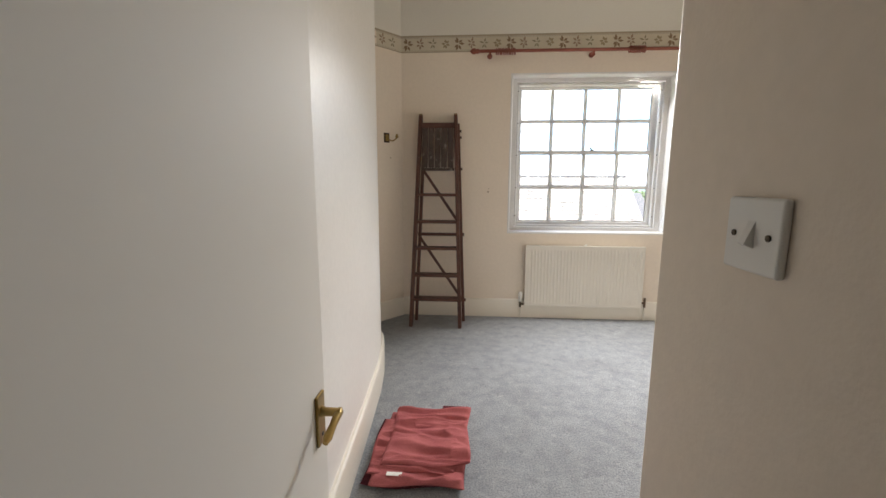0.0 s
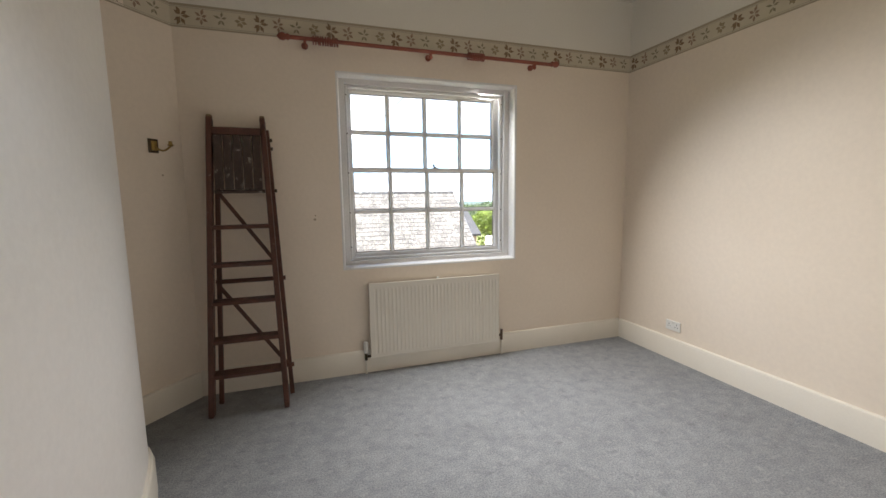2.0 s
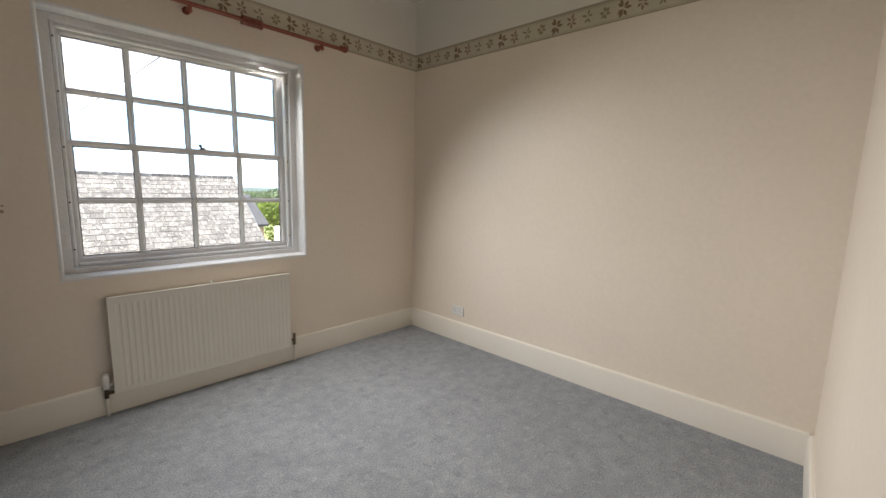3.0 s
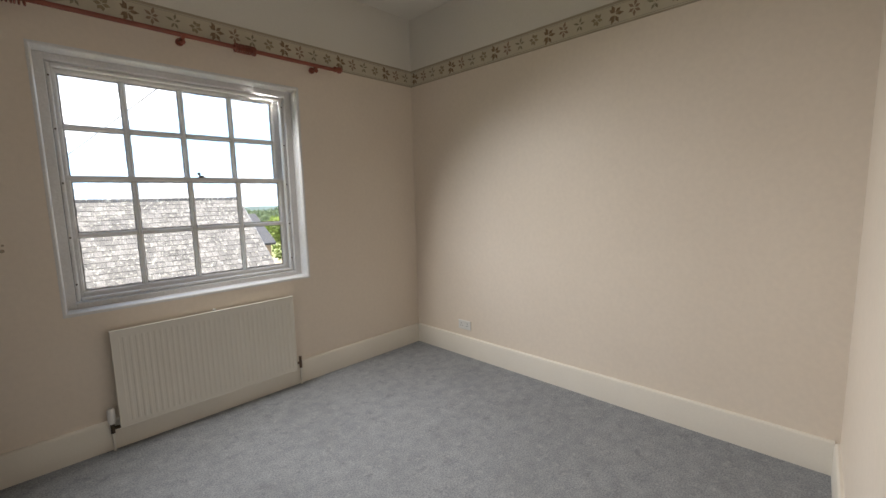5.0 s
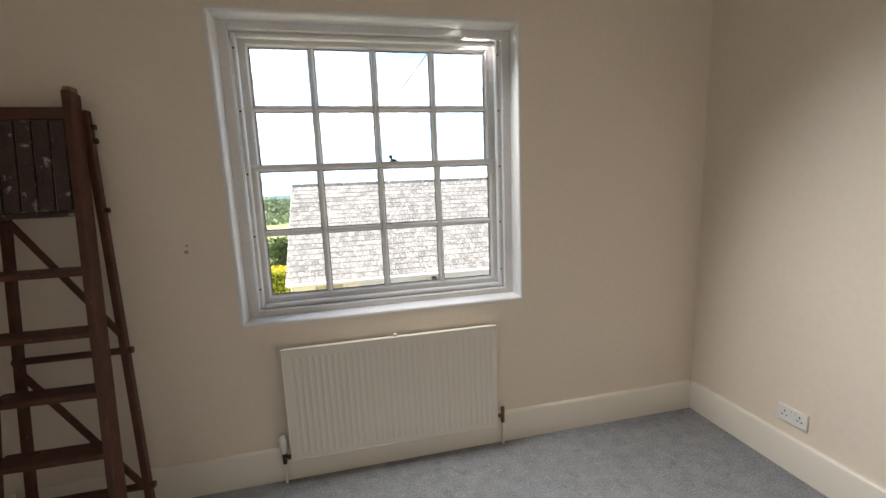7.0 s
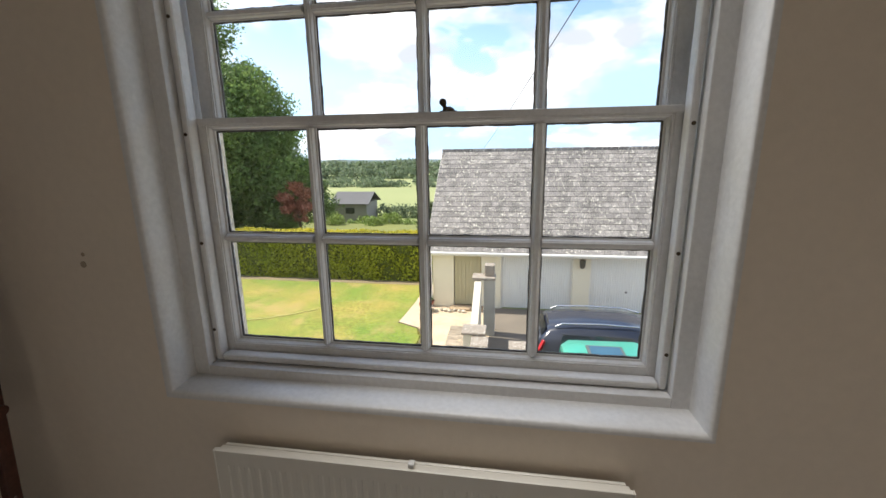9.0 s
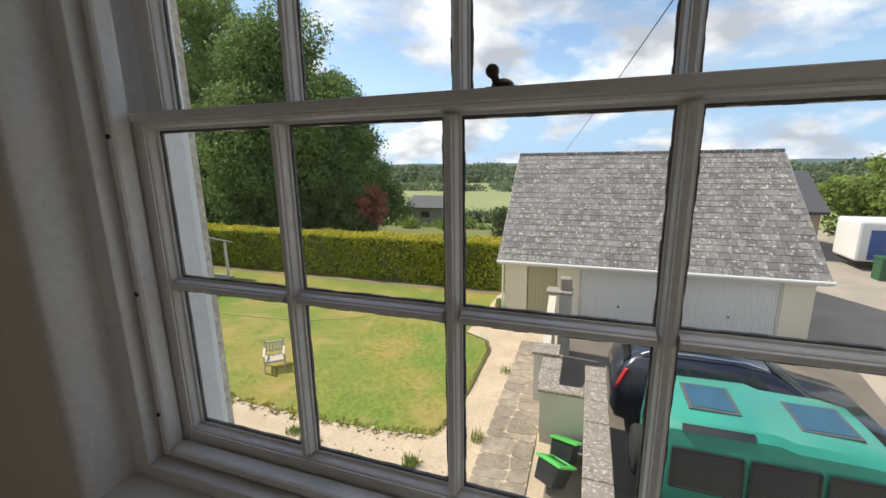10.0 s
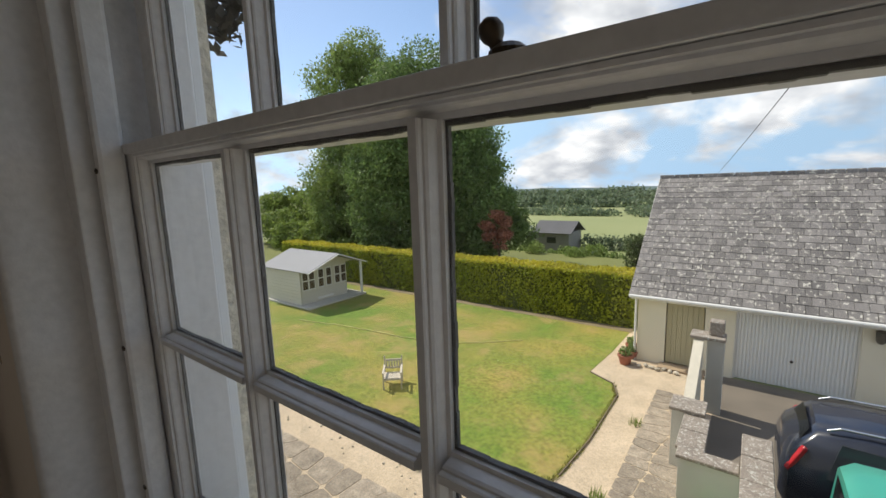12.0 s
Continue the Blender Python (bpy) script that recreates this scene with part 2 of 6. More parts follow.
def prism(bm, pts, z0, z1):
    """A flat polygon pulled up from z0 to z1."""
    lo = [bm.verts.new((x, y, z0)) for x, y in pts]
    hi = [bm.verts.new((x, y, z1)) for x, y in pts]
    n = len(pts)
    bm.faces.new(lo[::-1]); bm.faces.new(hi)
    for k in range(n):
        bm.faces.new((lo[k], lo[(k + 1) % n], hi[(k + 1) % n], hi[k]))
    return bm


def part(name, bm, material, parent=None, label="", smooth=False):
    """Links a bmesh as one mesh object under a thing or a part."""
    me = bpy.data.meshes.new(name)
    bmesh.ops.recalc_face_normals(bm, faces=bm.faces)
    bm.to_mesh(me)
    bm.free()
    me.materials.append(material)
    if smooth:
        me.shade_smooth()
        if smooth is not True:
            me.set_sharp_from_angle(angle=radians(smooth))
    ob = new(name, me)
    if parent:
        ob.parent = parent
    if label:
        ob["label"] = label
    return ob


def thing(name, label, category, group="", kind=""):
    """An empty that holds the parts of one thing."""
    return tagged(new(name), label, category, group, kind)


def B():
    return bmesh.new()


def struct(name, bm, material, label, category, smooth=False):
    return tagged(part(name, bm, material, smooth=smooth), label, category, kind="structure")


def offset_line(pts, d):
    """A polyline set off sideways by d (to its left for d > 0)."""
    out = []
    for k, p in enumerate(pts):
        a, b = pts[max(k - 1, 0)], pts[min(k + 1, len(pts) - 1)]
        t = Vector((b[0] - a[0], b[1] - a[1])).normalized()
        out.append((p[0] - t.y * d, p[1] + t.x * d))
    return out


def strip(bm, pts, d, z0, z1, top_in=0.0):
    """A wall or board along a polyline, d thick; top_in draws the top of its far side back."""
    far = offset_line(pts, d)
    lines = [(pts, z0), (pts, z1), (far, z1), (far, z0)]
    if top_in:
        lines = [(pts, z0), (pts, z1), (offset_line(pts, d - top_in), z1), (offset_line(pts, d - top_in * 0.35), z1 - abs(top_in) * 0.6), (far, z1 - abs(top_in) * 1.8), (far, z0)]
    rows = [[bm.verts.new((*p, z)) for p in line] for line, z in lines]
    k = len(rows)
    for r in range(k):
        a, b = rows[r], rows[(r + 1) % k]
        for i in range(len(pts) - 1):
            bm.faces.new((a[i], a[i + 1], b[i + 1], b[i]))
    for i in (0, -1):
        bm.faces.new([r[i] for r in rows])
    return bm


# ---- room: the large structure ----
XR, YN, YS, ZC, GZ = 3.75, 3.80, 0.50, 3.22, -3.9
WX0, WX1, WZ0, WZ1 = 1.017, 2.537, 0.876, 2.386
LEFT = [(0.19, -0.17), (0.15, 0.55), (0.11, 1.2), (0.075, 1.75), (0.045, 2.15), (0.01, 2.42), (-0.03, 2.62), (-0.06, 2.73), (-0.10, 2.81), (-0.17, 2.87), (-0.27, 2.90), (-0.75, 2.93)]
ALC = [(-0.75, 2.95), (-0.25, 3.55), (-0.045, 3.80)]

struct("floor", bx(B(), (-1.2, -1.9, -0.25), (4.1, 3.97, 0.0)), M_CARPET, "worn blue-grey carpet covering the whole floor", "floor")
struct("ceiling", bx(B(), (-1.2, -1.9, ZC), (4.1, 4.3, ZC + 0.2)), M_UPPER, "plain white emulsioned ceiling", "ceiling")

bm = B()
for a, b in (((-1.2, YN, 0), (WX0, 3.99, ZC)), ((WX1, YN, 0), (4.1, 3.99, ZC)), ((WX0, YN, 0), (WX1, 3.99, WZ0)), ((WX0, YN, WZ1), (WX1, 3.99, ZC))):
    bx(bm, a, b)
struct("wall_north", bm, M_WALL, "cream painted wall around the sash window", "wall")
bm = B()
OX0, OX1, OZ0, OZ1 = 1.035, 2.52, 0.70, 2.36
for a, b in (((-9, 3.994, -3.9), (OX0, 4.175, 6)), ((OX1, 3.994, -3.9), (9, 4.175, 6)), ((OX0, 3.994, -3.9), (OX1, 4.175, OZ0)), ((OX0, 3.994, OZ1), (OX1, 4.175, 6))):
    bx(bm, a, b)
struct("wall_outer", bm, M_STUCCO, "white painted rough-rendered outside wall of the house", "wall")
bm = B(); bx(bm, (XR, 0.42, 0), (XR + 0.19, YN, ZC))
struct("wall_east", bm, M_WALL, "plain cream painted wall, faintly scuffed", "wall")
struct("wall_south", prism(B(), [(1.022, -1.9), (1.2, -1.9), (1.2, 0.28), (XR + 0.2, 0.38), (XR + 0.2, 0.555), (XR, 0.55), (1.037, 0.45), (1.026, 0.446), (1.022, 0.435)], 0, ZC), M_WALL, "cream painted wall turning into the door passage", "wall")
struct("wall_west", strip(B(), LEFT, 0.12, 0, ZC), M_WEST, "off-white painted wall curving away into an alcove", "wall", smooth=50)
struct("wall_alcove", strip(B(), ALC, 0.12, 0, ZC), M_WALL, "cream painted angled wall of the alcove", "wall")
bm = B(); bx(bm, (-1.2, 2.8, 0), (-1.0, 3.8, ZC)); bx(bm, (-1.2, -1.9, 0), (-0.9, 2.8, ZC)); bx(bm, (-0.9, -1.9, 0), (1.021, -1.7, ZC))
struct("wall_hall", bm, M_WALL, "plain cream wall of the landing", "wall")
# doorway in the passage
bm = B(); bx(bm, (-0.9, -0.31, 0), (0.19, -0.17, ZC)); bx(bm, (0.19, -0.31, 2.06), (1.021, -0.17, ZC))
struct("wall_doorway", bm, M_WALL, "cream wall around the doorway", "wall")
frame_ob = thing("door_frame", "cream gloss painted wooden door frame", "door frame", kind="structure")
part("jamb", bx(B(), (0.192, -0.33, 0.0), (0.225, -0.15, 2.058), 0.004), M_GLOSS, frame_ob)
part("jamb", bx(B(), (1.0, -0.33, 0.0), (1.021, -0.15, 2.058), 0.004), M_GLOSS, frame_ob)
part("head", bx(B(), (0.225, -0.33, 2.03), (1.0, -0.15, 2.058), 0.004), M_GLOSS, frame_ob)

# skirting boards
SK = 0.178


def skirt(name, pts, label):
    return struct(name, strip(B(), pts, -0.024, 0.0, SK + 0.01, top_in=-0.012), M_GLOSS, label, "skirting", smooth=30)


skirt("baseboard_north", [(-0.045, YN), (XR - 0.02, YN)], "cream gloss skirting board along the window wall")
skirt("baseboard_east", [(XR, YN - 0.02), (XR, 0.57)], "deep cream gloss skirting board, worn at the top")
skirt("baseboard_south", [(XR - 0.02, 0.549), (1.037, 0.45)], "cream gloss skirting board")
skirt("baseboard_west", LEFT[:-1], "cream gloss skirting board bending round the wall's end")
skirt("baseboard_alcove", [(-0.72, 2.986), (-0.25, 3.55), (-0.06, 3.78)], "cream gloss skirting board in the alcove")

# paper border: band, edge lines and printed motifs
FZ0, FZ1 = 2.592, 2.745


def motif_mesh(kind):
    """A small raised print of leaves and petals, in the xz plane, facing -y."""
    r = random.Random(40 + kind)
    bm = B()
    spec = [(7, 0.050, 0.026, 0.0), (6, 0.042, 0.022, 0.4), (5, 0.048, 0.018, 0.2), (6, 0.036, 0.026, 0.9)][kind]
    n, reach, fat, turn = spec
    for k in range(n):
        a = turn + 2 * math.pi * k / n + r.uniform(-0.25, 0.25)
        ln = reach * r.uniform(0.75, 1.15)
        c = Vector((math.cos(a) * ln * 0.55, 0, math.sin(a) * ln * 0.75))
        d = Vector((math.cos(a), 0, math.sin(a)))
        s = Vector((-d.z, 0, d.x))
        f = [c - d * ln * 0.5, c + s * fat * 0.45, c + d * ln * 0.5, c - s * fat * 0.45]
        lo = [bm.verts.new(p) for p in f]
        hi = [bm.verts.new(p + Vector((0, -0.0012, 0))) for p in f]
        bm.faces.new(hi)
        for i in range(4):
            bm.faces.new((lo[i], lo[(i + 1) % 4], hi[(i + 1) % 4], hi[i]))
    bmesh.ops.recalc_face_normals(bm, faces=bm.faces)
    me = bpy.data.meshes.new("motif")
    bm.to_mesh(me); bm.free()
    me.materials.append(M_MOT[kind])
    return me


MOTIFS = [motif_mesh(k) for k in range(4)]


def border(name, p, q, inset, label):
    """A printed paper border from p to q, facing to the right of p-q."""
    p, q = Vector((*p, 0)), Vector((*q, 0))
    d = (q - p).normalized()
    out = Vector((d.y, -d.x, 0))
    ang = math.atan2(d.y, d.x)
    band = struct(name, strip(B(), [tuple(p.xy), tuple(q.xy)], -0.0015, FZ0, FZ1), M_FRIEZE, label, "wallpaper border")
    for z0, z1 in ((FZ0, FZ0 + 0.010), (FZ1 - 0.016, FZ1), (FZ0 + 0.016, FZ0 + 0.019), (FZ1 - 0.024, FZ1 - 0.021)):
        part("edge_line", strip(B(), [tuple((p + out * 0.0016).xy), tuple((q + out * 0.0016).xy)], -0.001, z0, z1), M_FR_LINE, band)
    n = int((q - p).length / 0.122)
    for k in range(n):
        o = new("motif", MOTIFS[(k * 1) % 4])
        pos = p + d * ((k + 0.5) * 0.122) + out * 0.0016
        o.matrix_world = Matrix.Translation((pos.x, pos.y, (FZ0 + FZ1) / 2 + 0.002 * ((k * 7) % 3 - 1))) @ Matrix.Rotation(ang, 4, "Z")
        o.parent = band
    return band


border("border_north", (-0.045, YN), (XR, YN), 0, "beige paper border printed with leaves and flowers")
border("border_east", (XR, YN), (XR, 0.556), 0, "beige paper border printed with leaves and flowers")
border("border_alcove", (-0.62, 3.106), (-0.045, 3.80), 0, "beige paper border printed with leaves and flowers")
# white paint above the border
for nm, pts in (("upper_wall_north", [(-0.045, YN), (XR, YN)]), ("upper_wall_east", [(XR, YN), (XR, 0.556)]), ("upper_wall_alcove", [(-0.75, 2.95), (-0.25, 3.55), (-0.045, 3.80)])):
    struct(nm, strip(B(), pts, -0.001, FZ1 + 0.001, ZC - 0.001), M_UPPER, "white emulsioned wall above the paper border", "wall")

# ---- sash window ----
win = thing("window_1", "white painted wooden sash window, closed, sixteen panes", "window", kind="structure")


def ring(bm, x0, x1, z0, z1, w, y0, y1, bevel=0.0):
    """Four bars round an opening, w wide inwards."""
    bx(bm, (x0, y0, z0), (x0 + w, y1, z1), bevel); bx(bm, (x1 - w, y0, z0), (x1, y1, z1), bevel)
    bx(bm, (x0 + w, y0, z0), (x1 - w, y1, z0 + w), bevel); bx(bm, (x0 + w, y0, z1 - w), (x1 - w, y1, z1), bevel)
    return bm


# rounded arris running back to the frame board, mitred at the corners
bm = B()
prof = [(-0.010, YN + 0.004), (-0.009, YN - 0.0015), (-0.002, YN - 0.002), (0.004, YN + 0.001), (0.0085, YN + 0.008), (0.0115, YN + 0.018), (0.0140, YN + 0.034), (0.0160, YN + 0.060), (0.0160, YN + 0.104)]
loops = [[bm.verts.new((x, y, z)) for x, z in ((WX0 + u, WZ0 + u), (WX1 - u, WZ0 + u), (WX1 - u, WZ1 - u), (WX0 + u, WZ1 - u))] for u, y in prof]
for la, lb in zip(loops, loops[1:]):
    for k in range(4):
        bm.faces.new((la[k], la[(k + 1) % 4], lb[(k + 1) % 4], lb[k]))
part("reveal_edge", bm, M_WHITE, win, "white painted rounded plaster edge", smooth=40)
bm = B()
x0, x1, z0, z1 = WX0 + 0.001, WX1 - 0.001, WZ0 + 0.001, WZ1 - 0.001
YF = 3.900
FW = 0.062
bx(bm, (x0, YF, z0), (x0 + FW, 3.944, z1), 0.003); bx(bm, (x1 - FW, YF, z0), (x1, 3.944, z1), 0.003)
bx(bm, (x0 + FW, YF, z1 - 0.052), (x1 - FW, 3.944, z1), 0.003); bx(bm, (x0 + FW, YF, z0), (x1 - FW, 3.944, z0 + 0.046), 0.003)
bx(bm, (x0, 3.9445, z0), (x0 + 0.045, 4.12, z1), 0.003); bx(bm, (x1 - 0.045, 3.9445, z0), (x1, 4.12, z1), 0.003)
bx(bm, (x0 + 0.045, 3.9445, z1 - 0.045), (x1 - 0.045, 4.12, z1), 0.003); bx(bm, (x0 + 0.045, 3.9445, z0), (x1 - 0.045, 4.02, z0 + 0.042), 0.003)
part("sash_box", bm, M_WHITE, win, "white painted box frame")
part("staff_bead", ring(B(), 1.0835, 2.4705, 0.9265, 2.330, 0.021, 3.930, 3.974, 0.008), M_WHITE, win, "rounded bead fixed with small screws")
for x in (1.094, 2.460):
    for z in (1.035, 1.320, 1.643, 1.955, 2.255):
        part("screw", rod(rod(B(), (x, 3.932, z), (x, 3.9285, z), 0.0052, n=12), (x, 3.9286, z), (x, 3.9275, z), 0.0020, n=6), M_DBRASS, win)
# smooth painted inner part of the outside reveal
M_REV = mat("smooth_white_masonry_paint", (0.88, 0.89, 0.90), 0.6, 0.06, 3.0, 0.15, 30, fine=0.02)
part("outer_reveal", bx(B(), (OX0 - 0.002, 4.066, OZ0 + 0.14), (OX0 + 0.026, 4.125, OZ1 + 0.01), 0.008), M_REV, win, "smooth white painted outside reveal")
part("outer_reveal", bx(B(), (OX0 - 0.006, 4.125, OZ0 + 0.10), (OX0 + 0.008, 4.152, OZ1 + 0.01), 0.006), M_REV, win)
part("outer_reveal", bx(B(), (OX1 - 0.026, 4.066, OZ0 + 0.14), (OX1 + 0.002, 4.125, OZ1 + 0.01), 0.008), M_REV, win)


def sash(name, y0, y1, z0, z1, bottom, top, zbars, label):
    """A glazed sash: stiles, rails, glazing bars, putty and panes."""
    mw = 0.016
    s = part(name, bx(bx(B(), (1.078, y0, z0), (1.138 - mw, y1, z1), 0.003), (2.416 + mw, y0, z0), (2.476, y1, z1), 0.003), M_WHITE, win, label)
    part("bottom_rail", bx(B(), (1.138 - mw, y0 + 0.0005, z0), (2.416 + mw, y1, z0 + bottom - mw), 0.003), M_WHITE, s)
    part("top_rail", bx(B(), (1.138 - mw, y0 + 0.0005, z1 - top + mw), (2.416 + mw, y1, z1), 0.003), M_WHITE, s)
    xs = [1.138, 1.449, 1.777, 2.105, 2.416]
    zs = [z0 + bottom, *zbars, z1 - top]
    ym = (y0 + y1) / 2 + 0.006
    # ovolo moulding round the inside of the frame, mitred at the corners
    bm = B()
    prof = [(0.0, y1 - 0.001), (0.0, y0 + 0.0010), (0.0040, y0 + 0.0010), (0.0046, y0 + 0.0050), (0.0070, y0 + 0.0058), (0.0086, y0 + 0.0090), (0.0098, y0 + 0.0160), (0.0106, ym - 0.0045), (mw, ym - 0.003), (mw, ym + 0.004), (mw - 0.004, y1 - 0.001)]
    loops = [[bm.verts.new((x, y, z)) for x, z in ((1.138 - mw + u, zs[0] - mw + u), (2.416 + mw - u, zs[0] - mw + u), (2.416 + mw - u, zs[-1] + mw - u), (1.138 - mw + u, zs[-1] + mw - u))] for u, y in prof]
    for la, lb in zip(loops, loops[1:] + loops[:1]):
        for k in range(4):
            bm.faces.new((la[k], la[(k + 1) % 4], lb[(k + 1) % 4], lb[k]))
    part("ovolo_moulding", bm, M_WHITE, s)

    def moulded(a, b, vertical):
        """A glazing bar with a narrow nose, a quirk and a hollow on each side."""
        half = [(0.0045, y0), (0.0056, y0 + 0.0020), (0.0058, y0 + 0.0060), (0.0078, y0 + 0.0066), (0.0094, y0 + 0.0095), (0.0104, y0 + 0.0160), (0.0110, ym - 0.0045), (0.0150, ym - 0.0030), (0.0150, ym + 0.004), (0.0085, ym + 0.005), (0.0085, y1)]
        ring_pts = half + [(-w, y) for w, y in half[::-1]]
        bm = B()
        if vertical:
            ends = [[bm.verts.new((a[0] + w, y, z)) for w, y in ring_pts] for z in (a[1], b[1])]
        else:
            ends = [[bm.verts.new((x, y + 0.0004, a[1] + w)) for w, y in ring_pts] for x in (a[0], b[0])]
        bm.faces.new(ends[0]); bm.faces.new(ends[1][::-1])
        for k in range(len(ring_pts)):
            j = (k + 1) % len(ring_pts)
            bm.faces.new((ends[0][k], ends[0][j], ends[1][j], ends[1][k]))
        return bm
    for x in xs[1:-1]:
        part("glazing_bar", moulded((x, zs[0]), (x, zs[-1]), True), M_WHITE, s)
    for z in zs[1:-1]:
        for xa, xb in zip(xs, xs[1:]):
            ea = 0.0 if xa == xs[0] else 0.015
            eb = 0.0 if xb == xs[-1] else 0.015
            part("glazing_bar", moulded((xa + ea, z), (xb - eb, z), False), M_WHITE, s)
    r = random.Random(7)
    for xa, xb in zip(xs, xs[1:]):
        for za, zb in zip(zs, zs[1:]):
            ea = 0.002 if xa == xs[0] else 0.0155
            eb = 0.002 if xb == xs[-1] else 0.0155
            ga = 0.002 if za == zs[0] else 0.0155
            gb = 0.002 if zb == zs[-1] else 0.0155
            pane = part("pane", bx(B(), (xa + ea, ym - 0.0015, za + ga), (xb - eb, ym + 0.0015, zb - gb)), M_GLASS, s)
            pane.visible_shadow = False
            # ragged old putty outside the glass
            bm = B()
            ph = r.uniform(0, 6)
            for k in range(24):
                f = k / 24
                for (pa, pb) in (((xa + ea, za + ga), (xb - eb, za + ga)), ((xa + ea, zb - gb), (xb - eb, zb - gb)), ((xa + ea, za + ga), (xa + ea, zb - gb)), ((xb - eb, za + ga), (xb - eb, zb - gb))):
                    c0 = (pa[0] + (pb[0] - pa[0]) * f, pa[1] + (pb[1] - pa[1]) * f)
                    c1 = (pa[0] + (pb[0] - pa[0]) * (f + 1 / 24), pa[1] + (pb[1] - pa[1]) * (f + 1 / 24))
                    w = 0.0062 + 0.0014 * math.sin(k * 0.7 + ph) + 0.0008 * math.sin(k * 1.9 + 2 * ph)
                    along = pa[1] == pb[1]
                    wx, wz = (0.0, w / 2) if along else (w / 2, 0.0)
                    bx(bm, (min(c0[0], c1[0]) - wx, ym + (0.0020 if along else 0.0026), min(c0[1], c1[1]) - wz), (max(c0[0], c1[0]) + wx, ym + (0.0080 if along else 0.0074), max(c0[1], c1[1]) + wz))
            part("putty", bm, M_WHITE_D, s, "dark cracked old putty")
    return s


low = sash("lower_sash", 3.976, 4.016, 0.925, 1.690, 0.056, 0.034, [1.327], "white painted lower sash")
upp = sash("upper_sash", 4.026, 4.066, 1.655, 2.345, 0.034, 0.050, [1.985], "white painted upper sash")
part("bead_shelf", bx(B(), (1.082, 3.970, 1.672), (2.472, 3.975, 1.690), 0.002), M_WHITE, low)
catch = part("sash_catch", lathe(B(), (1.850, 4.006, 1.690), (1.836, 4.003, 1.727), [(0, 0.012), (0.2, 0.011), (0.36, 0.006), (0.5, 0.0058), (0.6, 0.0088), (0.75, 0.0106), (0.9, 0.0088), (1, 0.0035)]), M_DBRASS, win, "dark bronze sash catch with a round knob", smooth=True)
part("catch_plate", lathe(bx(B(), (1.832, 3.990, 1.6905), (1.880, 4.016, 1.694), 0.0015), (1.856, 4.002, 1.694), (1.856, 4.002, 1.706), [(0, 0.017), (0.4, 0.016), (0.8, 0.010), (1, 0.003)]), M_DBRASS, win)
part("outer_sill", bar(B(), ((OX0 + OX1) / 2, 4.024, 0.875), ((OX0 + OX1) / 2, 4.21, 0.715), OX1 - OX0 - 0.09, 0.03, up=(0, 0, 1)), M_STUCCO, win, "weathered rendered outer sill")

# ---- things in the room ----
# stepladder leaning by the alcove
FL0, FL1 = Vector((0.082, 3.420, 0.0)), Vector((0.152, 3.720, 1.995))
FR0, FR1 = Vector((0.553, 3.405, 0.0)), Vector((0.486, 3.720, 1.998))
RL0, RL1 = Vector((0.110, 3.605, 0.0)), Vector((0.184, 3.757, 1.93))
RR0, RR1 = Vector((0.584, 3.605, 0.0)), Vector((0.508, 3.757, 1.93))


def on(p, q, z):
    return p.lerp(q, (z - p.z) / (q.z - p.z))


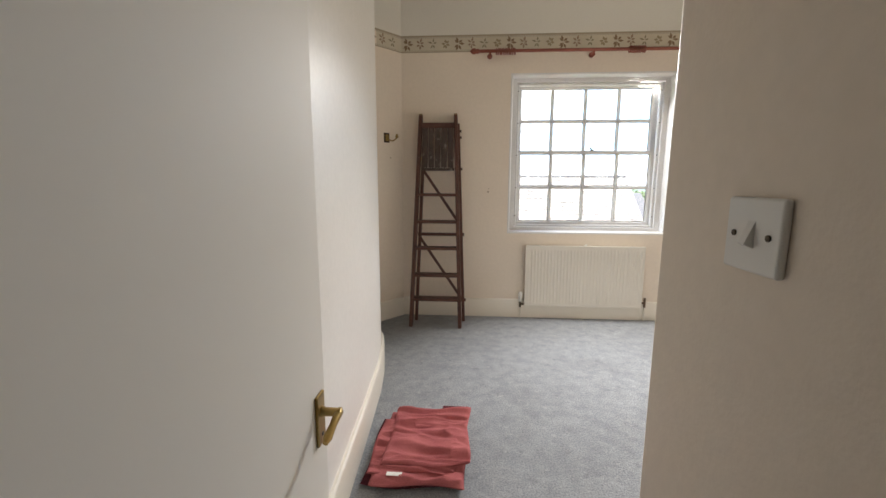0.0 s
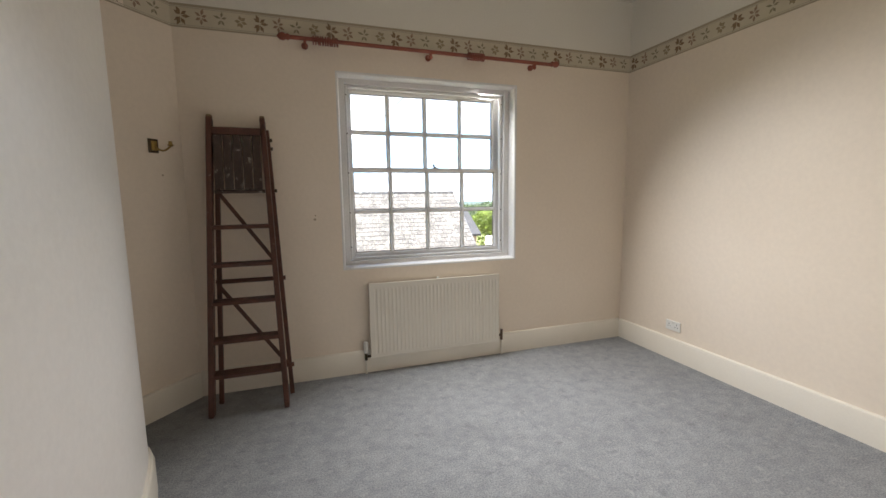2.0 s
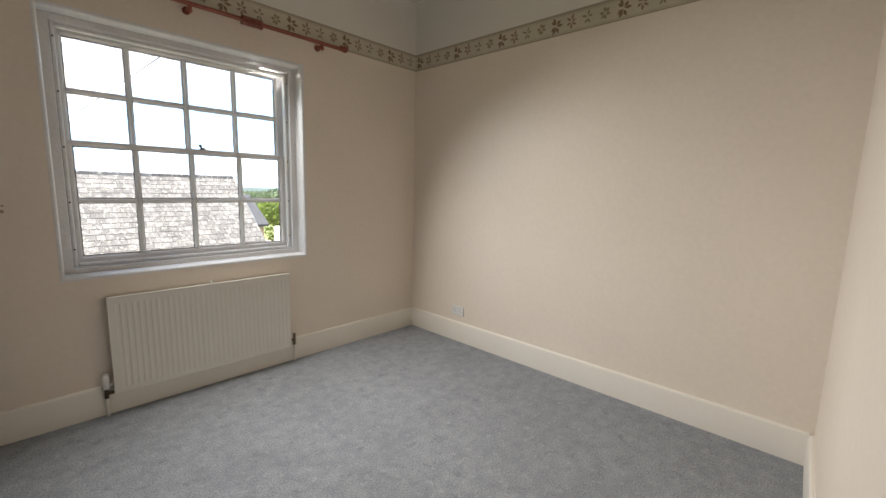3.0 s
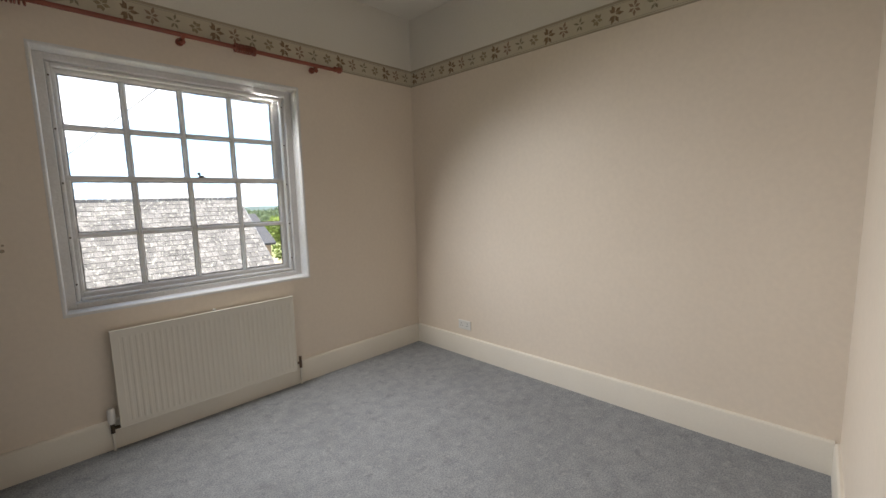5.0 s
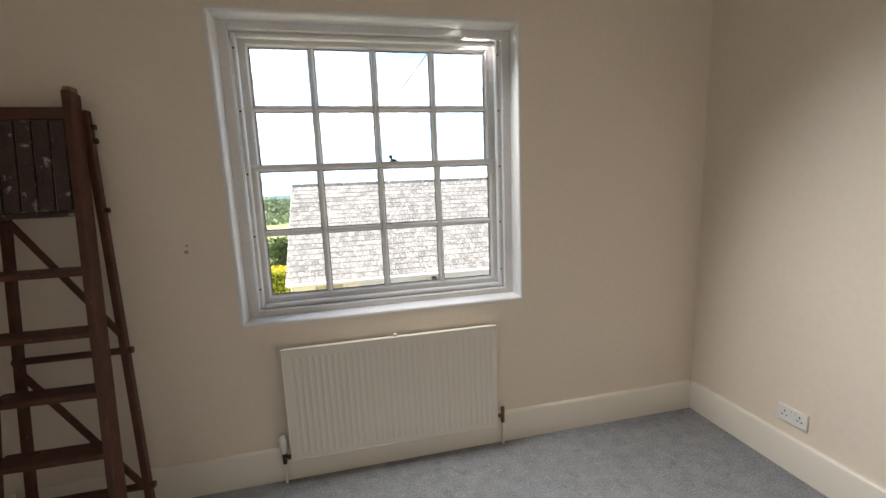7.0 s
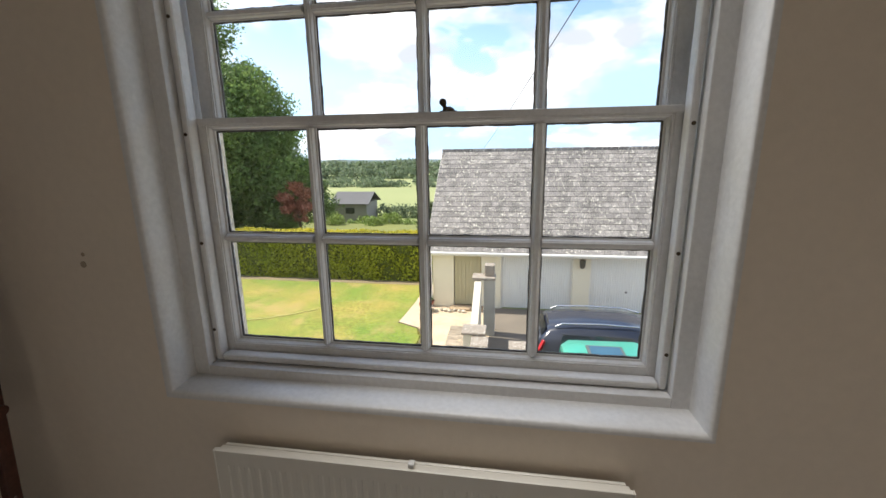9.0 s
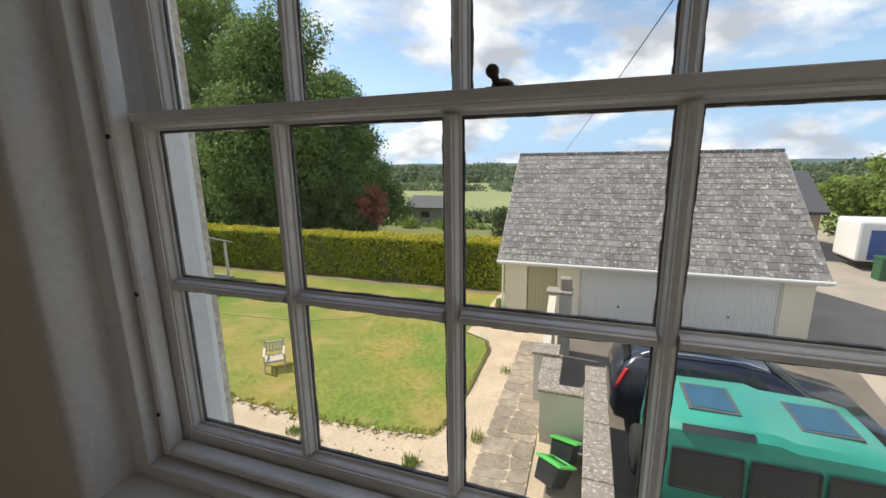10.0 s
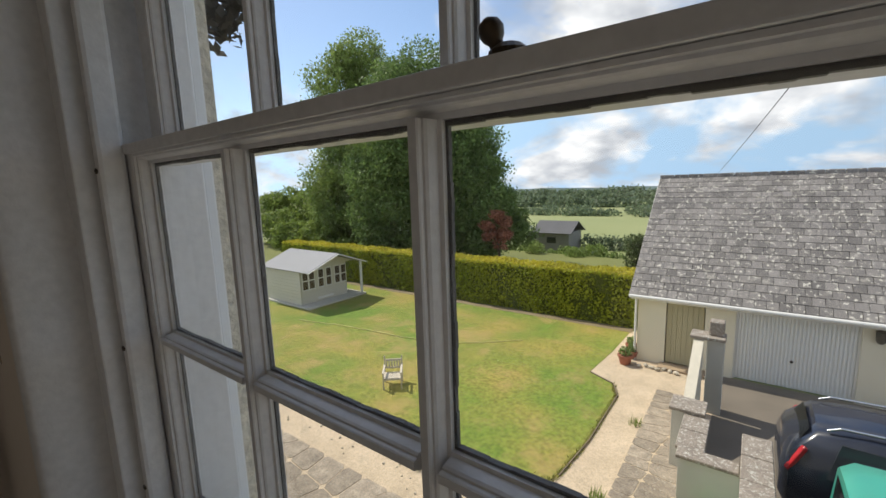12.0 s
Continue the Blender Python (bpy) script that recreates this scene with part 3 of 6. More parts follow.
def stepladder():
    t = thing("stepladder", "dark-stained wooden stepladder, paint-spattered, folded against the wall", "ladder")
    for p, q in ((FL0, FL1), (FR0, FR1)):
        bm = bar(B(), p, q, 0.034, 0.078, up=(0, 1, 0), bevel=0.006)
        part("front_stile", bm, M_LADDER, t)
    for p, q in ((RL0, RL1), (RR0, RR1)):
        part("rear_leg", bar(B(), p, q, 0.030, 0.036, up=(0, 1, 0), bevel=0.005), M_LADDER, t)
    for z in (0.265, 0.492, 0.747, 0.998, 1.253):
        a, b = on(FL0, FL1, z), on(FR0, FR1, z)
        part("tread", bx(B(), (a.x + 0.012, a.y - 0.044, z - 0.013), (b.x - 0.012, a.y + 0.066, z + 0.013), 0.004), M_LADDER, t, "dark worn tread with paint drips")
    # slatted platform folded up flat between the stiles
    a, b = on(FL0, FL1, 1.70), on(FR0, FR1, 1.70)
    plat = part("platform", bar(B(), (a.x + 0.017, a.y - 0.008, 1.495), (b.x - 0.017, a.y - 0.012, 1.495), 0.030, 0.026, bevel=0.004), M_PLATE, t, "slatted top platform spattered with pale paint")
    n = 5
    w = (b.x - a.x - 0.05) / n
    for k in range(n):
        x0 = a.x + 0.025 + k * w
        part("slat", bar(B(), (x0 + w / 2, a.y - 0.040, 1.510), (x0 + w / 2, a.y + 0.008, 1.880), w - 0.008, 0.016, up=(0, 1, 0), bevel=0.003), M_PLATE, plat)
    part("top_bar", bar(B(), (a.x + 0.01, a.y + 0.02, 1.908), (b.x - 0.01, a.y + 0.02, 1.908), 0.030, 0.05, bevel=0.005), M_LADDER, t)
    for z in (0.215, 0.865):
        c, d = on(RL0, RL1, z), on(RR0, RR1, z)
        part("rear_rail", rod(B(), (c.x - 0.02, c.y, z), (d.x + 0.03, d.y, z), 0.016), M_LADDER, t)
    for z0, z1 in ((1.50, 0.95), (0.84, 0.215)):
        c, d = on(RL0, RL1, z0), on(RR0, RR1, z1)
        part("diagonal_brace", bar(B(), (c.x, c.y - 0.018, z0), (d.x, d.y - 0.018, z1), 0.026, 0.014, up=(0, 1, 0), bevel=0.002), M_LADDER, t)
    for z in (1.50, 1.80, 1.86):
        d = on(RR0, RR1, z)
        part("bolt", rod(B(), (d.x + 0.012, d.y, z), (d.x + 0.030, d.y, z), 0.012, n=8), M_DBRASS, t)
    for q in (FL1, FR1):
        part("stile_cap", bx(B(), (q.x - 0.016, q.y - 0.030, q.z - 0.004), (q.x + 0.016, q.y + 0.024, q.z + 0.02), 0.006), mat("worn_pale_wood", (0.30, 0.20, 0.10), 0.6, 0.4, 30), t, "bare worn wood end")
    return t


stepladder()


def radiator():
    t = thing("radiator", "white enamelled panel radiator with vertical flutes under the window", "radiator")
    x0, x1, z0, z1, yf = 1.198, 2.348, 0.140, 0.752, 3.732
    # fluted front panel
    bm = B()
    n = 34
    prof = [(x0, 0.0)]
    m = 0.028
    step = (x1 - x0 - 2 * m) / n
    for k in range(n):
        xa = x0 + m + k * step
        prof += [(xa, 0.0), (xa + step * 0.30, 0.0), (xa + step * 0.42, 0.0035), (xa + step * 0.88, 0.0035)]
    prof += [(x1 - m, 0.0), (x1, 0.0)]
    zs = [z0, z0 + 0.030, z0 + 0.045, z1 - 0.060, z1 - 0.045, z1]
    rows = []
    for i, z in enumerate(zs):
        flat = i in (0, 1, 4, 5)
        rows.append([bm.verts.new((x, yf + (0 if flat else d), z)) for x, d in prof])
    for ra, rb in zip(rows, rows[1:]):
        for k in range(len(prof) - 1):
            bm.faces.new((ra[k], ra[k + 1], rb[k + 1], rb[k]))
    part("front_panel", bm, M_RAD, t, smooth=25)
    part("rim", ring(B(), x0 - 0.003, x1 + 0.003, z0 - 0.003, z1 + 0.003, 0.005, yf - 0.002, yf + 0.013, 0.002), M_RAD, t)
    part("back_panel", bx(B(), (x0 + 0.01, yf + 0.034, z0 + 0.01), (x1 - 0.01, yf + 0.046, z1 - 0.004), 0.004), M_RAD, t)
    part("top_grille", bx(B(), (x0 + 0.004, yf + 0.014, z1 - 0.010), (x1 - 0.004, yf + 0.034, z1 - 0.006), 0.001), M_RAD, t)
    part("air_vent", bx(B(), (1.772, yf + 0.004, z1 + 0.004), (1.790, yf + 0.024, z1 + 0.018), 0.003), M_PLASTIC, t)
    for x in (1.40, 2.15):
        part("bracket", bx(B(), (x, yf + 0.046, 0.25), (x + 0.04, YN - 0.0005, 0.66), 0.002), M_RAD, t)
    v = part("thermostat_valve", lathe(B(), (1.158, 3.758, 0.175), (1.158, 3.758, 0.272), [(0, 0.014), (0.1, 0.019), (0.55, 0.021), (0.9, 0.020), (1, 0.013)]), M_PLASTIC, t, "white plastic thermostat head", smooth=50)
    part("valve_body", rod(rod(B(), (1.158, 3.758, 0.115), (1.158, 3.758, 0.176), 0.011), (1.150, 3.758, 0.145), (1.205, 3.758, 0.145), 0.010), M_DBRASS, t)
    part("lockshield", rod(rod(B(), (2.39, 3.758, 0.14), (2.39, 3.758, 0.235), 0.011), (2.34, 3.758, 0.185), (2.395, 3.758, 0.185), 0.010), mat("brown_valve_cap", (0.13, 0.08, 0.05), 0.5), t, "brown capped valve")
    for x, z in ((1.158, 0.116), (2.39, 0.141)):
        part("pipe", rod(B(), (x, 3.758, 0.0), (x, 3.758, z), 0.0075), M_RAD, t)
    return t


radiator()


def curtain_pole():
    t = thing("curtain_pole", "rose-stained wooden curtain pole with rings on brackets", "curtain pole")
    y, z = 3.722, 2.575
    part("pole", rod(B(), (0.70, y, z), (2.83, y, z - 0.006), 0.0145, n=14), M_POLE, t, smooth=40)
    for x, s in ((0.70, -1), (2.83, 1)):
        part("finial", lathe(B(), (x, y, z), (x + 0.085 * s, y, z), [(0, 0.015), (0.15, 0.024), (0.3, 0.018), (0.5, 0.027), (0.75, 0.025), (1, 0.006)]), M_POLE, t, smooth=True)
    r = random.Random(3)
    for base, n in ((0.86, 11), (2.06, 9)):
        for k in range(n):
            bm = B()
            x = base + k * 0.0165 + r.uniform(-0.002, 0.002)
            m = Matrix.Translation((x, y, z - 0.006)) @ Matrix.Rotation(radians(90 + r.uniform(-7, 7)), 4, "Y")
            n1, n2, R, rr = 18, 6, 0.0265, 0.0058
            g = [[bm.verts.new(m @ Vector(((R + rr * math.cos(b * 2 * math.pi / n2)) * math.cos(a * 2 * math.pi / n1), (R + rr * math.cos(b * 2 * math.pi / n2)) * math.sin(a * 2 * math.pi / n1), rr * math.sin(b * 2 * math.pi / n2)))) for b in range(n2)] for a in range(n1)]
            for a in range(n1):
                for b in range(n2):
                    bm.faces.new((g[a][b], g[(a + 1) % n1][b], g[(a + 1) % n1][(b + 1) % n2], g[a][(b + 1) % n2]))
            part("ring", bm, M_POLE, t, smooth=True)
    for x in (0.80, 1.74, 2.67):
        b = part("bracket", bar(rod(B(), (x, YN - 0.0005, z - 0.028), (x, YN - 0.012, z - 0.028), 0.024), (x, YN - 0.012, z - 0.026), (x, y, z - 0.024), 0.016, 0.016, bevel=0.003), M_POLE, t)
        part("cup", rod(B(), (x - 0.010, y, z - 0.016), (x + 0.010, y, z - 0.016), 0.017), M_POLE, b)
        part("knob", lathe(B(), (x, y, z - 0.032), (x, y, z - 0.060), [(0, 0.012), (0.4, 0.017), (0.8, 0.012), (1, 0.004)]), M_POLE, b, smooth=True)
    return t


curtain_pole()


def wall_lamp():
    """A brass wall light stripped of its shade."""
    t = thing("wall_light", "small brass wall light bracket with bare curved arm", "wall light")
    d = Vector((0.205, 0.25, 0)).normalized()
    nrm = Vector((d.y, -d.x, 0))
    c = Vector((-0.172, 3.6455, 1.79))
    bm = B()
    p = c + nrm * 0.002
    bar(bm, p - Vector((0, 0, 0.045)), p + Vector((0, 0, 0.045)), 0.062, 0.016, up=nrm, bevel=0.004)
    part("back_plate", bm, M_DBRASS, t, "dark tarnished back plate")
    part("gallery", bar(B(), p + nrm * 0.012 - Vector((0, 0, 0.030)), p + nrm * 0.012 + Vector((0, 0, 0.03)), 0.036, 0.010, up=nrm, bevel=0.003), M_BRASS, t)
    prev = p + nrm * 0.012
    pts = [prev]
    for k in range(1, 9):
        a = k / 8
        pts.append(p + nrm * (0.012 + 0.075 * a) + d * (0.055 * a) + Vector((0, 0, -0.030 * math.sin(a * math.pi))))
    bm = B()
    for a, b in zip(pts, pts[1:]):
        rod(bm, a, b + (b - a) * 0.1, 0.006, n=8)
    part("arm", bm, M_BRASS, t, smooth=60)
    part("lamp_cup", lathe(B(), pts[-1] - Vector((0, 0, 0.004)), pts[-1] + Vector((0, 0, 0.03)), [(0, 0.008), (0.3, 0.020), (0.5, 0.012), (1, 0.011)]), M_BRASS, t, smooth=50)
    return t


wall_lamp()
# filled screw marks
for k, (p, r) in enumerate((((-0.172 + 0.03, 3.6455 + 0.037, 1.605), 0.007), ((0.81, YN, 1.28), 0.010), ((0.815, YN, 1.31), 0.006))):
    q = Vector(p)
    nrm = Vector((0.773, -0.634, 0)) if k == 0 else Vector((0, -1, 0))
    tagged(part("wall_plug", rod(B(), q - nrm * 0.004, q + nrm * 0.0015, r, n=10), mat("dull_filler", (0.50, 0.40, 0.30), 0.9, 0.2, 60)), "small filled screw hole in the cream wall", "wall plug")


def socket():
    t = thing("wall_socket", "white plastic double socket low on the wall", "socket")
    x = XR
    part("plate", bx(B(), (x - 0.011, 3.070, 0.255), (x, 3.216, 0.341), 0.003), M_PLASTIC, t)
    for y in (3.105, 3.180):
        for dy, z, w, h in ((0, 0.312, 0.004, 0.010), (-0.011, 0.290, 0.008, 0.004), (0.011, 0.290, 0.008, 0.004)):
            part("pin_hole", bx(B(), (x - 0.0125, y + dy - w / 2, z - h / 2), (x - 0.0105, y + dy + w / 2, z + h / 2)), M_BLACK, t)
    for y in (3.135, 3.151):
        part("rocker", bx(B(), (x - 0.015, y - 0.005, 0.316), (x - 0.010, y + 0.005, 0.332), 0.001), M_PLASTIC, t)
    return t


socket()


def light_switch():
    t = thing("light_switch", "white plastic light switch with one rocker", "switch")
    x, y0, y1, z0, z1 = 1.022, 0.116, 0.222, 1.261, 1.357
    part("plate", bx(B(), (x - 0.011, y0, z0), (x, y1, z1), 0.004, 3), M_PLASTIC, t)
    ym, zm = (y0 + y1) / 2, (z0 + z1) / 2
    bm = prism(B(), [(0, 0), (0, 0.038), (0.013, 0.006)], ym - 0.0065, ym + 0.0065)
    bmesh.ops.transform(bm, matrix=Matrix(((-1, 0, 0, x - 0.010), (0, 0, 1, 0), (0, 1, 0, zm - 0.017), (0, 0, 0, 1))), verts=bm.verts)
    part("rocker", bm, M_PLASTIC, t)
    for y in (ym - 0.033, ym + 0.033):
        part("screw", rod(B(), (x - 0.0105, y, zm), (x - 0.013, y, zm), 0.0042, n=10), M_DBRASS, t)
    return t


light_switch()


def door():
    t = thing("door_1", "plain off-white painted flush door, standing open", "door", kind="structure")
    x, y0, y1 = 0.290, -0.155, 0.568
    part("leaf", bx(B(), (x - 0.040, y0, 0.012), (x, y1, 2.02), 0.004), M_DOOR, t)
    yc = y1 - 0.048
    h = part("door_handle", bx(B(), (x, yc - 0.024, 0.742), (x + 0.008, yc + 0.024, 0.872), 0.004), M_BRASS, t, "worn brass lever handle on a long back plate")
    part("neck", lathe(B(), (x + 0.005, yc, 0.826), (x + 0.056, yc, 0.826), [(0, 0.015), (0.25, 0.011), (0.8, 0.010), (1, 0.012)]), M_BRASS, h, smooth=50)
    part("lever", lathe(B(), (x + 0.050, yc + 0.012, 0.828), (x + 0.046, yc - 0.085, 0.800), [(0, 0.006), (0.08, 0.011), (0.5, 0.0085), (0.85, 0.0105), (1, 0.006)]), M_BRASS, h, smooth=60)
    part("keyhole", rod(B(), (x + 0.006, yc, 0.768), (x + 0.0095, yc, 0.768), 0.005, n=10), M_BLACK, h)
    for z in (0.25, 1.02, 1.78):
        part("hinge", rod(B(), (x + 0.002, y0 - 0.004, z), (x + 0.002, y0 - 0.004, z + 0.09), 0.007, n=10), M_BRASS, t)
    return t


door()


def cloth():
    """Folded bedding in soft uneven layers."""
    t = thing("folded_curtains", "folded rose-pink curtains in a loose pile on the carpet", "curtains")
    r = random.Random(12)
    layers = [((0.165, 1.275), (0.62, 1.80), 0.000, 0.032, M_CLOTH_D), ((0.205, 1.245), (0.645, 1.84), 0.028, 0.034, M_CLOTH), ((0.185, 1.30), (0.60, 1.74), 0.052, 0.020, M_CLOTH), ((0.25, 1.315), (0.655, 1.80), 0.064, 0.030, M_CLOTH)]
    for k, (a, b, z, h, m) in enumerate(layers):
        bm = B()
        nx, ny = 40, 70
        ph = r.uniform(0, 6)
        top, bot = [], []
        for j in range(ny + 1):
            rt, rb = [], []
            for i in range(nx + 1):
                u, v = i / nx, j / ny
                e = min(u, 1 - u, v, 1 - v)
                x = a[0] + (b[0] - a[0]) * u + 0.016 * math.sin(v * 7 + ph) * (u - 0.4)
                y = a[1] + (b[1] - a[1]) * v + 0.014 * math.sin(u * 6 + ph) + (0.05 * u if k == 3 else 0.0)
                edge = min(1.0, (e / 0.045)) ** 0.5 if e < 0.045 else 1.0
                yw = y + 0.03 * noise.noise(Vector((x * 6, y * 5, k + 4.0))) + 0.10 * (x - 0.4) * math.sin(y * 9)
                wr = noise.noise(Vector((x * 4 + k * 3, yw * 17 + ph, k))) * 0.030 + (0.35 - abs(noise.noise(Vector((x * 3.5 + 9, yw * 24, k * 2.0)))) ** 0.7) * 0.036 - 0.005
                zt = z + h * (0.5 + 0.5 * edge) + wr * edge
                zb = z + h * 0.5 * (1 - edge)
                rt.append(bm.verts.new((x, y, max(zt, zb + 0.002, 0.004))))
                rb.append(bm.verts.new((x, y, max(zb, 0.001))))
            top.append(rt); bot.append(rb)
        for j in range(ny):
            for i in range(nx):
                bm.faces.new((top[j][i], top[j][i + 1], top[j + 1][i + 1], top[j + 1][i]))
                bm.faces.new((bot[j][i], bot[j + 1][i], bot[j + 1][i + 1], bot[j][i + 1]))
        for j in range(ny):
            for i in (0, nx):
                bm.faces.new((top[j][i], top[j + 1][i], bot[j + 1][i], bot[j][i]))
        for i in range(nx):
            for j in (0, ny):
                bm.faces.new((top[j][i], top[j][i + 1], bot[j][i + 1], bot[j][i]))
        part("fold", bm, m, t, smooth=True)
    part("sewn_label", bx(B(), (0.285, 1.270, 0.072), (0.355, 1.293, 0.0745)), M_PLASTIC, t, "small white sewn label")
    part("lining_edge", bx(B(), (0.50, 1.815, 0.060), (0.655, 1.865, 0.082), 0.006), M_CLOTH_D, t, "dark folded lining")
    return t


cloth()

# ---- outside: ground ----
M_GROUND = mat("far_meadow_grass", (0.31, 0.32, 0.14), 0.95, 0.3, 0.03, color2=(0.21, 0.25, 0.09), detail=8)
M_LAWN = mat("dry_lawn", (0.300, 0.252, 0.055), 0.95, 0.3, 0.45, 0.8, 60, color2=(0.135, 0.215, 0.026), detail=15, fine=0.34, fine_scale=11, contrast=0.16)
spots(M_LAWN, (0.42, 0.29, 0.115), 0.9, 0.51, 0.62, soft=0.20)
spots(M_LAWN, (0.115, 0.19, 0.012), 6.0, 0.53, 0.40, soft=0.16)
M_DIRT = mat("pale_dirt_path", (0.62, 0.50, 0.36), 0.95, 0.3, 1.6, 0.9, 30, color2=(0.47, 0.375, 0.26), detail=12, fine=0.16, fine_scale=24)
spots(M_DIRT, (0.36, 0.30, 0.22), 3.0, 0.56, 0.5, soft=0.14)
M_TARMAC = mat("worn_tarmac", (0.23, 0.195, 0.155), 0.92, 0.3, 0.8, 0.6, 70, color2=(0.15, 0.128, 0.104), fine=0.18, fine_scale=60)
M_CONC = mat("pale_concrete_yard", (0.47, 0.40, 0.32), 0.92, 0.2, 0.5, 0.4, 50, color2=(0.29, 0.25, 0.21), fine=0.12, fine_scale=30)
M_STONE = mat("crazy_paving_stone", (0.40, 0.335, 0.26), 0.9, 0.45, 5.0, 0.9, 40, fine=0.30, fine_scale=30, rand=0.20)
spots(M_STONE, (0.46, 0.45, 0.40), 16, 0.64, 0.7)
M_COPING = mat("lichened_coping_stone", (0.33, 0.28, 0.235), 0.95, 0.35, 7.0, 0.8, 45, fine=0.25, fine_scale=45)
spots(M_COPING, (0.52, 0.50, 0.44), 15, 0.58, 0.8)
spots(M_COPING, (0.70, 0.68, 0.62), 34, 0.61, 0.9)
M_SLATE = mat("lichened_grey_slate", (0.235, 0.218, 0.206), 0.75, 0.3, 1.1, 0.5, 30, color2=(0.150, 0.140, 0.136), fine=0.40, rand=0.26)
spots(M_SLATE, (0.40, 0.375, 0.33), 5.0, 0.56, 0.7, soft=0.10)
spots(M_SLATE, (0.60, 0.57, 0.50), 10.0, 0.60, 0.95)
M_GDOOR = mat("white_garage_door", (0.80, 0.81, 0.79), 0.45, 0.06, 2.0)
M_SAGE = mat("sage_painted_boards", (0.46, 0.42, 0.27), 0.6, 0.1, 3.0)
M_TRIM = mat("white_trim_outside", (0.78, 0.77, 0.74), 0.5, 0.08, 4.0)
M_BARK = mat("bark", (0.10, 0.075, 0.05), 0.95, 0.4, 6, 0.8, 20)


def leaf_mat(name, a, b):
    """Leaves that let some light through."""
    m = mat(name, a, 0.6, 0.3, 0.6, color2=b, rand=0.35, spec=0.3)
    n, l = m.node_tree.nodes, m.node_tree.links
    tr, mx = n.new("ShaderNodeBsdfTranslucent"), n.new("ShaderNodeMixShader")
    l.new(n["Principled BSDF"].inputs["Base Color"].links[0].from_socket, tr.inputs[0])
    mx.inputs[0].default_value = 0.42
    l.new(n["Principled BSDF"].outputs[0], mx.inputs[1]); l.new(tr.outputs[0], mx.inputs[2])
    l.new(mx.outputs[0], n["Material Output"].inputs[0])
    return m


M_LEAF = leaf_mat("deep_green_leaves", (0.21, 0.29, 0.080), (0.125, 0.205, 0.060))
M_LEAF3 = leaf_mat("mid_green_leaves", (0.29, 0.36, 0.095), (0.18, 0.26, 0.070))
M_LEAF2 = leaf_mat("light_green_leaves", (0.27, 0.34, 0.075), (0.17, 0.24, 0.055))
M_LEAFR = leaf_mat("copper_red_leaves", (0.46, 0.18, 0.12), (0.30, 0.15, 0.085))
M_HEDGE = leaf_mat("golden_hedge_leaves", (0.47, 0.49, 0.055), (0.28, 0.35, 0.042))
M_GOLD = leaf_mat("golden_hedge_tips", (0.62, 0.54, 0.06), (0.42, 0.40, 0.05))
# far leaves: green lightened and greyed in place of haze
M_FAR = leaf_mat("haze_paled_far_leaves", (0.20, 0.25, 0.14), (0.14, 0.19, 0.115))
# blue-green base colour paints the hills' distance haze
M_FAR2 = mat("haze_tinted_far_hills", (0.14, 0.19, 0.19), 1.0, 0.2, 0.01)

# one sheet that slopes gently away beyond the garden
bm = B()
rows = [[bm.verts.new((x, y, z)) for x in (-2500, -60, 60, 2500)] for y, z in ((4.17, GZ), (24, GZ), (70, GZ - 0.9), (400, GZ - 11), (3500, GZ - 100))]
for ra, rb in zip(rows, rows[1:]):
    for k in range(3):
        bm.faces.new((ra[k], ra[k + 1], rb[k + 1], rb[k]))
struct("ground", bm, M_GROUND, "pale meadow land falling away to the horizon", "ground")


def sheet(name, pts, z, material, label, category):
    return struct(name, prism(B(), pts, GZ - 0.2, GZ + z), material, label, category)


sheet("yard", [(1.6, 4.20), (60, 4.20), (60, 40), (8.05, 40), (8.05, 17), (1.6, 17)], 0.004, M_CONC, "sunlit pale concrete yard", "pavement")
sheet("driveway", [(1.55, 4.20), (6.6, 4.20), (8.7, 15.8), (8.04, 17.0), (1.55, 17.0)], 0.009, M_TARMAC, "worn grey tarmac drive in front of the garage", "road")
sheet("dirt_path", [(1.56, 4.20), (1.56, 17.0), (-0.62, 17.0), (-0.9, 19.5), (-1.9, 19.5), (-1.9, 10.6), (-22, 10.6), (-22, 4.20)], 0.006, M_DIRT, "pale trodden dirt path round the lawn", "path")
LAWN = [(-26, 10.35), (-11, 10.2), (-6.4, 10.05), (-3.5, 9.95), (-1.6, 10.1), (-0.75, 10.25), (-0.62, 10.6), (-0.5, 12.0), (-0.5, 14.3), (-0.75, 14.9), (-1.5, 15.3), (-1.35, 17.2), (-1.3, 19.3), (-26, 19.3)]
lawn = sheet("lawn", LAWN, 0.014, M_LAWN, "sun-dried lawn with green and yellowed patches", "lawn")
# earth coloured darker than the path to paint the hedge's shadow
sheet("verge", [(-26, 19.3), (-1.25, 19.3), (-1.25, 19.75), (-26, 19.75)], 0.02, mat("shadowed_bare_earth", (0.27, 0.21, 0.125), 0.95, 0.3, 2.0, 0.6, 30), "dry strip of earth under the hedge, its shadow put into the colour", "path")
sheet("far_lawn", [(-40, 21.0), (-1.0, 21.0), (-1.0, 34), (-40, 36)], 0.01, mat("far_lawn_grass", (0.20, 0.21, 0.06), 0.95, 0.3, 0.2, color2=(0.13, 0.15, 0.04)), "dry lawn behind the hedge", "lawn")

